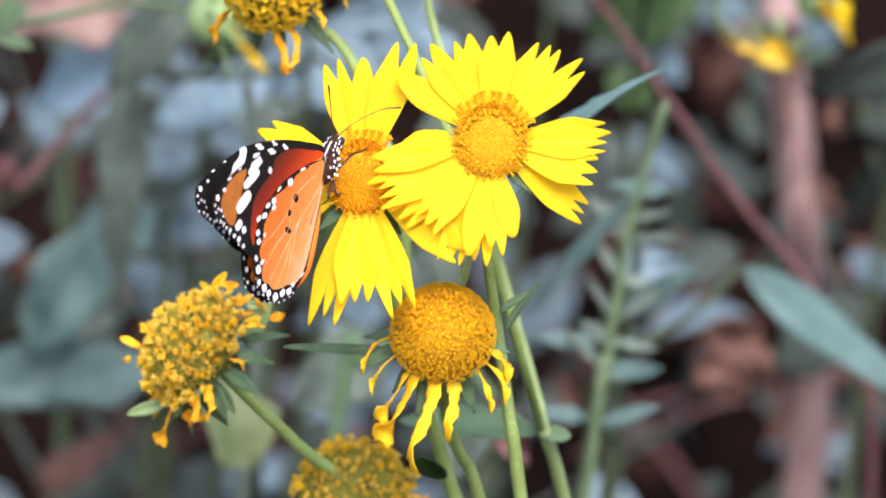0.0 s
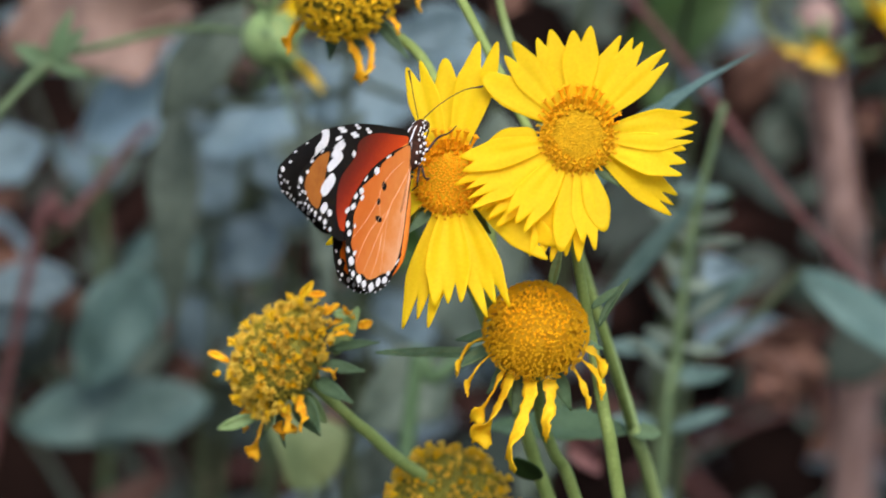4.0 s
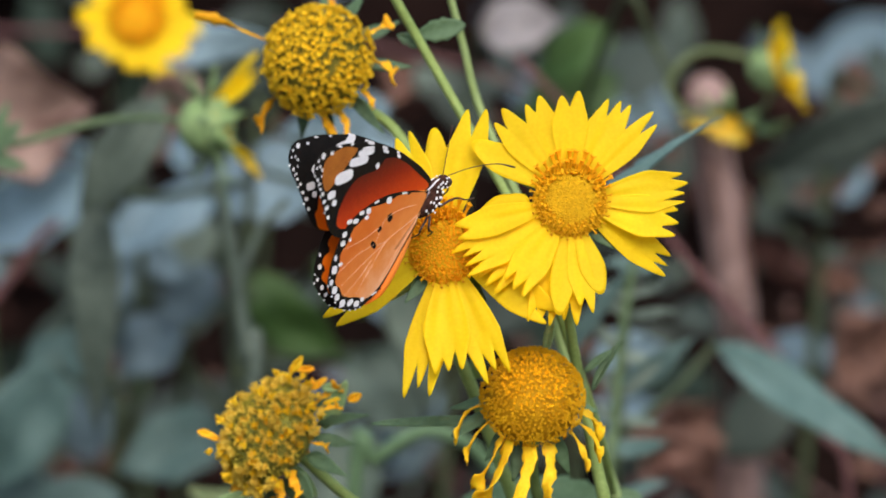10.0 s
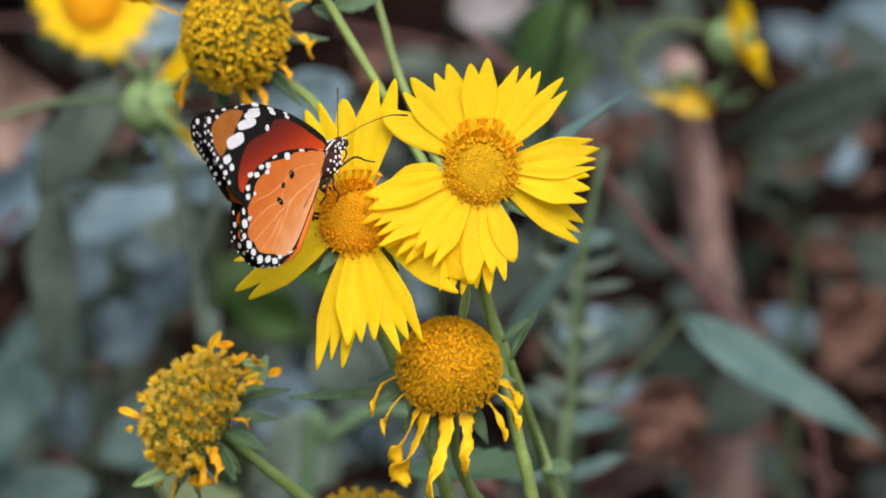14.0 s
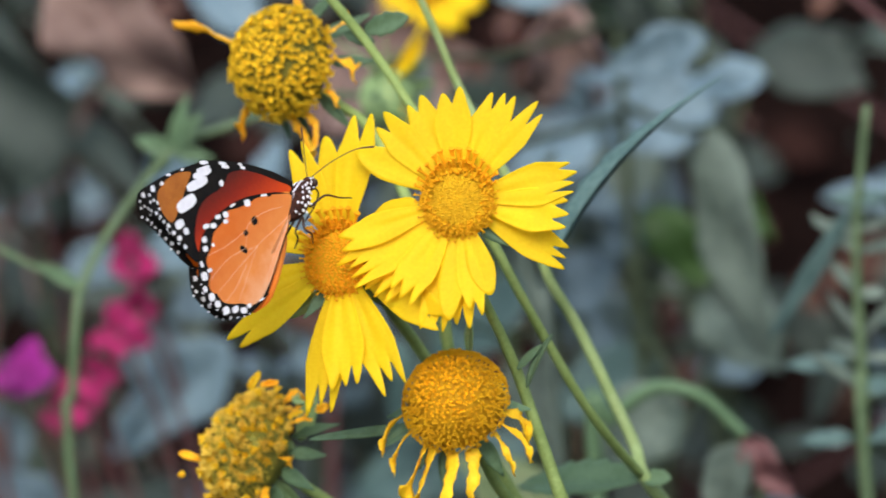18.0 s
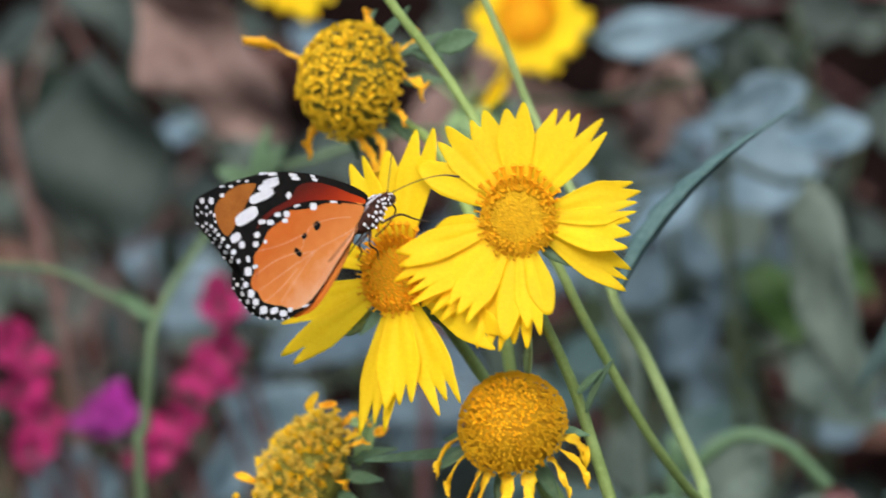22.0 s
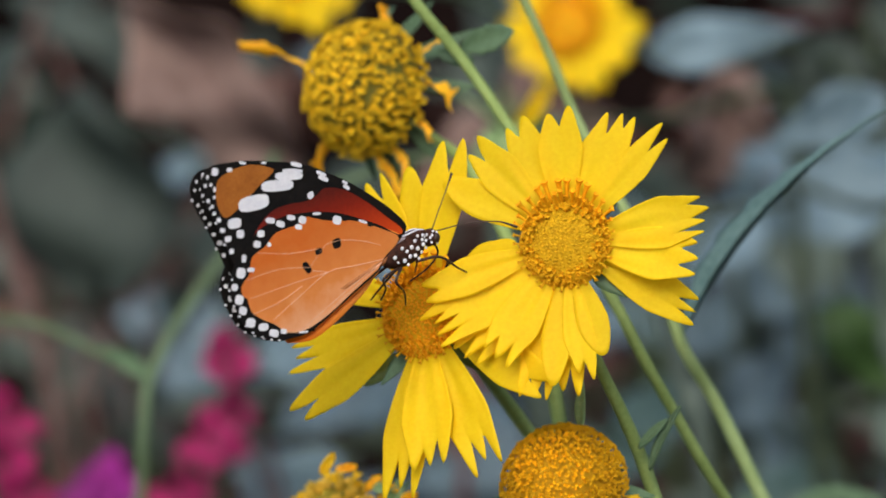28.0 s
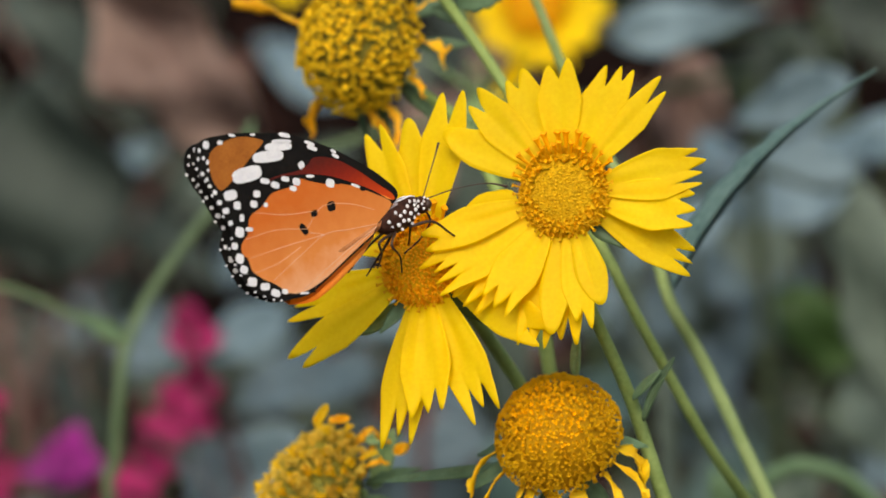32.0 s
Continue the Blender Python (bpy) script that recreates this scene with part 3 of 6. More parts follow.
def make_ground():
    xs = sorted(set([round(i * 0.03 - 1.2, 3) for i in range(81)] + [s * d for s in (-1, 1) for d in (1.6, 2.5, 5, 12, 40, 150, 600, 2000)]))
    ys = sorted(set([round(i * 0.03 - 0.9, 3) for i in range(86)] + [-2000, -600, -150, -40, -12, -5, -3, -2, -1.5, -1.2, 2, 3, 5, 12, 40, 150, 600, 2000]))
    verts = [(x, y, ground_height(x, y)) for y in ys for x in xs]
    n = len(xs)
    faces = [(j * n + i, j * n + i + 1, (j + 1) * n + i + 1, (j + 1) * n + i) for j in range(len(ys) - 1) for i in range(n - 1)]
    tagged(raw("ground", verts, faces, SOIL, None, "", True), "brown soil with shade put into its colour, rising to a bank behind the plants", "ground", "", "structure")


# ---------------------------------------------------------------- the crownbeard in front
def make_plant():
    plant = thing("crownbeard_plant", "golden crownbeard with two open yellow flowers and spent seed heads", "plant", "", Matrix.Translation(V((30, 70, 0))))
    inv = plant.matrix_basis.inverted()

    def at(p):
        return tuple(inv @ V(p) * 1000)

    def line(pts):
        return [at(p) for p in pts]

    # stems
    stem(plant, line([(-27, 74, 492), (-22.7, 74, 480.5), (-18.8, 75.5, 468.7), (-15.2, 76, 457.5), (-7, 73, 441), (-2, 70.5, 430), (0.4, 69.4, 421.4), (4.3, 74, 410.5), (10.3, 72.6, 396.3), (14.3, 71, 387), (16.2, 67, 382.5), (21.2, 75, 369), (30, 90, 335), (46, 118, 200), (50, 125, 0)]), 0.62, 1.6, GREEN_PALE, label="slender pale green flower stalk")
    stem(plant, line([(-41, 52, 494), (-34.6, 53, 482.8), (-28.4, 55, 472.9), (-21, 53, 461.7), (-11.5, 47, 447.5), (-3.5, 41, 435.2), (-0.6, 41, 428.2), (3.4, 43.4, 417.9), (9.2, 47.2, 403.4), (13.1, 56.2, 391.8), (15.9, 66.8, 382.5)]), 0.9, 0.95)
    stem(plant, line([(-0.8, 4, 453), (-0.5, 7.5, 443), (-0.3, 9, 435.2), (2, 14.5, 424.3), (4.3, 16.6, 415.3), (8.6, 16, 399.1), (11.9, 17, 386.6), (24, 34, 330), (46, 78, 170)]), 0.72, 1.5)
    stem(plant, line([(-24.2, 5, 445.5), (-22, 22, 431), (-19.9, 35, 419.7), (-14.4, 40, 407.1), (-6, 45, 387.6), (2, 50, 368), (34, 58, 300), (44, 68, 170)]), 0.95, 1.6)
    stem(plant, line([(-5, 9, 412), (-4.2, 14, 404), (-3, 21, 394.7), (0.6, 28, 385.7), (5, 33, 377), (22, 46, 330)]), 0.95, 1.3)
    stem(plant, line([(-50, 38, 396), (-46.5, 36.5, 393.1), (-39, 38.4, 386.6), (-31.2, 40.7, 380.1), (-5, 50, 355), (36, 62, 270)]), 0.95, 1.5)
    stem(plant, line([(-45, 72, 461), (-37.8, 70, 456.9), (-31.6, 66, 453.2), (-25.5, 60, 444.5), (-16.8, 45, 430.3), (-14, 42, 410)]), 0.95, 1.2)
    stem(plant, line([(-17, 50, 372), (-12, 54, 358), (10, 58, 320), (38, 66, 240)]), 0.95, 1.5)

    # the two open flowers
    main = [
        (45, 18.1, 5.0, 5, 0.03, 2, 0.0), (66, 16.4, 7.4, 4, 0.03, 3, 0.2), (92, 15.6, 7.2, 6, 0.02, 2, 0.0), (111, 15.5, 6.6, 4, 0.03, 2, 0.3), (131, 16.3, 6.6, 3, 0.02, 2, 0.1), (150, 16.2, 6.0, 1, 0.02, 1, 0.3),
        (197, 17.8, 6.0, 8, 0.02, 2, 0.0), (213, 19.8, 8.4, 5, 0.02, 4, 0.2), (226, 18.2, 7.6, 3, 0.03, 3, 0.7), (239, 16.2, 7.6, 9, 0.02, 3, 0.0), (258, 19.2, 7.0, 2, 0.02, 3, 0.8), (265, 17.4, 5.0, 9, 0.02, 1, 0.1),
        (277, 17.0, 5.0, 9, 0.02, 2, 0.0), (288, 13.9, 5.0, 11, 0.02, 1, 0.2), (271, 18.6, 5.4, 4, 0.03, 2, 0.6), (8, 17.4, 8.2, 5, 0.02, 4, 0.0), (350, 15.6, 8.4, 6, 0.02, 3, 0.3), (331, 17.6, 7.0, -7, 0.03, 3, 1.0),
    ]
    open_head(plant, inv @ facing(V((-1.3, 0.5, 454.6)), (0.06, -0.92, 0.38)), main, 0.0070, 0.0023, "wide open yellow flower with a golden disc", single=140)
    side = [
        (118, 18.3, 6.2, 0, 0.02, 2, 0.1), (103, 17.9, 5.0, 0, 0.03, 1, 0.4), (85, 22.0, 7.8, 2, 0.02, 2, 0.0), (38, 13.0, 6.8, 0, 0.03, 1, 0.3), (335, 20.1, 7.6, 4, 0.02, 2, 0.5), (300, 22.5, 7.8, 5, 0.03, 3, 0.2),
        (279, 19.6, 9.0, 10, 0.03, 3, 0.0), (267, 24.4, 8.2, 5, 0.03, 3, 0.5), (221, 21.1, 6.4, 6, 0.02, 2, 0.0), (200, 18.9, 6.4, 5, 0.02, 3, 0.4), (163, 17.2, 6.2, 3, 0.02, 2, 0.2),
    ]
    open_head(plant, inv @ facing(V((-24.4, 0.5, 444.3)), (-0.22, -0.91, 0.35)), side, 0.0070, 0.0026, "yellow flower with drooping lower petals and orange disc", single=140, centre=FLORET_ORANGE)

    # spent heads: shrivelled petals are rows of angle, length, width (degrees, mm) and how far they hang
    seed_head(plant, inv @ facing(V((-5.6, 4.5, 414.8)), (-0.03, -0.75, 0.66)), 0.0096, 0.0094, "spent golden dome with hanging shrivelled petals",
              [(188, 10, 1.6, 0.6), (210, 9.5, 1.5, 0.6), (238, 11, 2.0, 0.5), (246, 14, 3.6, 0.5), (264, 16.5, 3.2, 0.5), (288, 11, 3.0, 0.5), (322, 9, 1.6, 0.5), (338, 10, 1.5, 0.6), (352, 9, 3.6, 0.75)], (DISC_GOLD, FLORET_DEEP, FLORET_ORANGE), 1250, 0.0, 0.037, faded=FADED)
    seed_head(plant, inv @ facing(V((-52.2, 38, 397.0)), (-0.76, -0.40, 0.52)), 0.0108, 0.0086, "spent head with crumbling green-gold florets",
              [(66, 7, 2.0, 0.1), (50, 6, 1.4, 0.2), (100, 5, 1.5, 0.2), (170, 6, 1.4, 0.2), (205, 5, 1.3, 0.4), (238, 8, 2.0, 0.5), (275, 9, 2.4, 0.55), (312, 6, 1.8, 0.4), (335, 7, 2.0, 0.5), (12, 7, 1.3, 0.1)], (DISC_GREEN, FLORET_PALE, FLORET_AGED), 430, 0.08, 0.078, 14, 0.36, rough=1.0, raised=130)
    seed_head(plant, inv @ facing(V((-47, 69, 465.6)), (-0.40, -0.84, 0.36)), 0.0105, 0.0104, "tall spent head with open star florets",
              [(166, 18, 2.2, 0.0), (222, 9, 2.0, 0.5), (288, 8.5, 1.9, 0.5), (304, 8.5, 1.7, 0.55), (335, 5, 1.5, 0.3), (10, 8, 3.0, 0.45), (40, 6, 2.2, 0.0), (95, 5, 1.6, 0.1)], (DISC_OLIVE, FLORET_AGED, FLORET), 600, 0.03, 0.066, 9, 0.05)
    seed_head(plant, inv @ facing(V((-19, 49, 368.5)), (-0.1, -0.6, 0.79)), 0.0108, 0.0095, "low spent head with pale crumbling florets",
              [(20, 6, 1.5, 0.3), (80, 6, 1.5, 0.2), (140, 6, 1.5, 0.2), (330, 6, 1.6, 0.4)], (DISC_GREEN, FLORET_PALE, FLORET_AGED), 400, 0.12, 0.068, 8, 0.32, rough=0.8, raised=110)

    # leaves
    leaf_part(plant, at((2, 64, 425)), at((34.2, 85.3, 456.2)), 9.5, (-0.62, -0.25, 0.75), LEAF_TEAL, label="long pointed blue-green leaf", belly=0.30, fold=0.5, sag=0.0, teeth=7, bow=0.07)
    leaf_part(plant, at((-8, 12, 409)), at((-35.5, 10, 407.6)), 1.8, (0.1, -0.8, 0.6), LEAF, belly=0.5, fold=0.3, sag=0.03)
    leaf_part(plant, at((-12, 8, 412)), at((-20.5, 4, 406.8)), 2.6, (0, -0.5, 0.8), LEAF, belly=0.5, fold=0.3, sag=-0.03)
    leaf_part(plant, at((6.3, 12.0, 415.5)), at((10.7, 14.0, 425.4)), 1.7, (-0.6, -0.6, 0.3), LEAF, belly=0.45, fold=0.6, sag=0.1)
    leaf_part(plant, at((4.6, 13.0, 418.8)), at((9.3, 13.0, 423.4)), 1.3, (-0.3, -0.7, 0.4), LEAF, belly=0.45, fold=0.5, sag=0.05)
    leaf_part(plant, at((15.5, 68.0, 381)), at((-13.4, 86.0, 376.5)), 9.5, (0.1, -0.6, 0.75), LEAF, belly=0.45, fold=0.3, sag=0.05, teeth=7)
    leaf_part(plant, at((15.8, 67.0, 381.5)), at((21.8, 66.0, 382)), 3.4, (0, -0.7, 0.6), LEAF, belly=0.5, fold=0.3, sag=0.05, teeth=3)
    leaf_part(plant, at((-29, 58, 474)), at((-20, 56, 477)), 4.2, (-0.2, -0.9, 0.2), LEAF, belly=0.5, fold=0.2, sag=0.05, teeth=4)
    leaf_part(plant, at((-27, 57, 472)), at((-33, 57, 474)), 2.4, (-0.2, -0.9, 0.2), LEAF, belly=0.5, fold=0.2, sag=0.05, teeth=3)
    # shrivelled scraps and green bracts round the crumbling head
    leaf_part(plant, at((-43.4, 36.0, 399.7)), at((-39.6, 36.0, 409.4)), 3.0, (0.1, -0.9, 0.3), CALYX, name="sepal", belly=0.45, fold=0.4, sag=0.06)
    leaf_part(plant, at((-44.3, 36.0, 407.8)), at((-40.4, 36.0, 408.0)), 1.6, (0.1, -0.9, 0.3), CALYX, name="sepal", belly=0.45, fold=0.4, sag=0.06)
    leaf_part(plant, at((-46.5, 36.0, 397.5)), at((-44.9, 36.0, 399.7)), 2.2, (0.1, -0.9, 0.3), CALYX, name="sepal", belly=0.45, fold=0.4, sag=0.06)
    leaf_part(plant, at((-49.0, 36.0, 392.2)), at((-43.8, 36.0, 386.0)), 2.0, (0.1, -0.9, 0.3), CALYX, name="sepal", belly=0.45, fold=0.4, sag=0.06)
    leaf_part(plant, at((-57.2, 36.0, 386.2)), at((-64.7, 36.0, 382.9)), 2.2, (0.1, -0.9, 0.3), CALYX, name="sepal", belly=0.45, fold=0.4, sag=0.06)
    leaf_part(plant, at((-54.7, 36.0, 387.5)), at((-55.3, 36.0, 383.4)), 1.6, (0.1, -0.9, 0.3), CALYX, name="sepal", belly=0.45, fold=0.4, sag=0.06)
    leaf_part(plant, at((-50.4, 36.0, 396.5)), at((-48.4, 36.0, 398.8)), 2.4, (0.1, -0.9, 0.3), CALYX, name="sepal", belly=0.45, fold=0.4, sag=0.06)
    leaf_part(plant, at((-50.8, 30.0, 411.8)), at((-48.7, 30.0, 415.1)), 1.3, (-0.4, -0.9, 0.1), FADED, name="withered_petal", belly=0.5, fold=0.6, sag=0.12, wave=0.2, twist=-0.6)
    leaf_part(plant, at((-49.6, 34.0, 411.6)), at((-46.1, 34.0, 412.0)), 1.0, (-0.1, -0.9, 0.3), WITHERED, name="withered_petal", belly=0.5, fold=0.6, sag=0.12, wave=0.2, twist=-0.1)
    leaf_part(plant, at((-46.0, 38.0, 406.9)), at((-43.5, 38.0, 409.4)), 1.0, (0.2, -0.9, 0.5), WITHERED, name="withered_petal", belly=0.5, fold=0.6, sag=0.12, wave=0.2, twist=0.4)
    leaf_part(plant, at((-44.1, 30.0, 406.0)), at((-41.0, 30.0, 407.4)), 0.5, (0.5, -0.9, 0.1), FADED, name="withered_petal", belly=0.5, fold=0.6, sag=0.12, wave=0.2, twist=0.9)
    leaf_part(plant, at((-39.2, 34.0, 406.0)), at((-36.7, 34.0, 407.4)), 1.4, (-0.4, -0.9, 0.3), WITHERED, name="withered_petal", belly=0.5, fold=0.6, sag=0.12, wave=0.2, twist=-0.6)
    leaf_part(plant, at((-63.6, 38.0, 396.0)), at((-67.7, 38.0, 397.6)), 1.2, (-0.1, -0.9, 0.5), WITHERED, name="withered_petal", belly=0.5, fold=0.6, sag=0.12, wave=0.2, twist=-0.1)
    leaf_part(plant, at((-65.1, 30.0, 396.0)), at((-66.1, 30.0, 395.0)), 0.8, (0.2, -0.9, 0.1), FADED, name="withered_petal", belly=0.5, fold=0.6, sag=0.12, wave=0.2, twist=0.4)
    leaf_part(plant, at((-51.6, 34.0, 398.4)), at((-51.5, 34.0, 395.8)), 1.4, (0.5, -0.9, 0.3), WITHERED, name="withered_petal", belly=0.5, fold=0.6, sag=0.12, wave=0.2, twist=0.9)
    leaf_part(plant, at((-46.7, 38.0, 396.2)), at((-46.1, 38.0, 392.2)), 1.9, (-0.4, -0.9, 0.5), WITHERED, name="withered_petal", belly=0.5, fold=0.6, sag=0.12, wave=0.2, twist=-0.6)
    leaf_part(plant, at((-51.4, 30.0, 390.6)), at((-50.9, 30.0, 387.3)), 0.5, (-0.1, -0.9, 0.1), FADED, name="withered_petal", belly=0.5, fold=0.6, sag=0.12, wave=0.2, twist=-0.1)
    leaf_part(plant, at((-54.0, 34.0, 384.7)), at((-49.2, 34.0, 384.8)), 2.3, (0.2, -0.9, 0.3), WITHERED, name="withered_petal", belly=0.5, fold=0.6, sag=0.12, wave=0.2, twist=0.4)
    leaf_part(plant, at((-61.0, 38.0, 384.4)), at((-58.3, 38.0, 386.8)), 1.2, (0.5, -0.9, 0.5), WITHERED, name="withered_petal", belly=0.5, fold=0.6, sag=0.12, wave=0.2, twist=0.9)
    leaf_part(plant, at((-50.0, 30.0, 395.8)), at((-51.4, 30.0, 398.6)), 1.1, (-0.4, -0.9, 0.1), FADED, name="withered_petal", belly=0.5, fold=0.6, sag=0.12, wave=0.2, twist=-0.6)
    leaf_part(plant, at((-28.5, 5, 437)), at((-36.5, 6, 432)), 2.6, (0.1, -0.8, 0.6), CALYX, name="sepal", belly=0.5, fold=0.3, sag=0.02)
    leaf_part(plant, at((-3.4, 9, 423)), at((-2.4, 8, 431)), 1.5, (-0.3, -0.9, 0.2), CALYX, belly=0.45, fold=0.5, sag=0.03)
    leaf_part(plant, at((-2, 30, 380)), at((-7, 20, 386)), 4.5, (-0.3, -0.9, 0.2), LEAF_BRIGHT, belly=0.5, fold=0.2, sag=0.05)


# ---------------------------------------------------------------- plants behind
LEAVES_GREY = (
    (-72, 310, 410, -89, 310, 382, 14), (-85, 330, 384, -82, 330, 325, 12), (-13, 330, 387, -8, 330, 333, 17),
    (-19, 300, 335, -40, 300, 316, 19), (-23, 360, 343, -6, 360, 322, 20), (4, 235, 341, -2, 235, 320, 11),
    (-274, 545, 297, -263, 545, 319, 14), (-109, 527, 269, -86, 527, 278, 17), (-190, 528, 301, -172, 527, 311, 13),
    (-52, 475, 345, -80, 475, 332, 19), (-68, 480, 325, -98, 480, 312, 18), (-50, 462, 332, -70, 462, 322, 14),
)
LEAVES_SKY = (
    (-56, 420, 365, -83, 420, 350, 16), (-87, 440, 365, -112, 440, 345, 19),
)
LEAVES_BLUE = (
    (-119, 430, 348, -141, 430, 337, 15), (-109, 420, 317, -140, 420, 310, 12), (-75, 400, 404, -42, 400, 408, 11),
    (-12, 400, 382, -35, 400, 381, 12), (-115, 420, 312, -135, 420, 301, 17), (-135, 360, 333, -162, 360, 309, 19),
    (-186, 420, 341, -174, 420, 330, 13), (-61, 450, 327, -76, 450, 314, 16), (-141, 460, 319, -120, 460, 307, 16),
    (-22, 450, 308, -45, 450, 297, 19), (-210, 380, 305, -196, 380, 313, 12), (-132, 420, 333, -149, 420, 325, 12),
    (30, 330, 351, 47, 330, 355, 10), (-98, 530, 338, -72, 530, 334, 16), (-209, 545, 285, -184, 545, 273, 16),
    (-139, 527, 287, -164, 527, 298, 17), (-268, 562, 251, -241, 562, 256, 16), (-85, 545, 296, -80, 545, 267, 20),
    (-84, 562, 329, -62, 562, 310, 18), (-106, 545, 312, -122, 545, 323, 15), (-143, 430, 331, -168, 430, 320, 15),
    (-155, 440, 340, -178, 440, 330, 12), (-18, 360, 401, -44, 360, 393, 12), (-29, 430, 367, -65, 430, 363, 22),
    (-71, 460, 339, -89, 460, 327, 14), (-98, 460, 357, -112, 460, 342, 15), (-53, 460, 339, -66, 460, 324, 13),
    (-197, 410, 300, -222, 410, 287, 15), (-166, 420, 304, -182, 420, 289, 13), (-189, 400, 281, -208, 400, 292, 13),
)
LEAVES_MID = (
    (59, 337, 354, 110, 337, 327, 12), (30, 250, 388, 10, 250, 359, 4), (38, 250, 390, 25, 250, 390, 4),
    (32, 270, 356, 48, 270, 370, 6), (27, 250, 354, 13, 250, 354, 4), (29, 250, 348, 42, 250, 350, 4),
    (27, 250, 337, 15, 250, 337, 4), (30, 250, 336, 43, 250, 342, 4), (-92, 400, 327, -105, 400, 295, 20),
    (-74, 400, 295, -102, 400, 285, 15), (-80, 440, 324, -104, 440, 301, 21), (-83, 410, 292, -121, 410, 282, 19),
    (-49, 430, 306, -75, 430, 294, 20),
)
LEAVES_SHADE = (
    (-211, 460, 343, -212, 460, 390, 41), (-114, 450, 308, -136, 450, 282, 26), (-182, 400, 334, -155, 400, 335, 6),
    (-43, 460, 393, -58, 460, 378, 15), (-28, 300, 314, -37, 300, 300, 13), (88, 547, 353, 126, 547, 370, 16),
    (-55, 530, 386, -36, 530, 380, 16), (-39, 530, 355, -5, 530, 359, 16), (106, 376, 406, 69, 376, 386, 14),
)
LEAVES_DARK = (
    (-104, 565, 292, -87, 565, 276, 16), (-272, 598, 354, -233, 598, 323, 36), (-79, 545, 364, -53, 545, 372, 17),
)
LEAVES_GREEN = (
    (41, 480, 400, 21, 480, 384, 13), (45, 500, 384, 18, 500, 367, 18), (24, 480, 363, 36, 480, 356, 12),
    (-48, 420, 346, -22, 420, 324, 15), (-30, 426, 350, -18, 426, 336, 9),
)
LEAVES_TAN = (
    (-86, 430, 383, -131, 430, 368, 27), (-176, 380, 425, -145, 380, 385, 21),
    (-64, 440, 392, -75, 440, 368, 17),
)
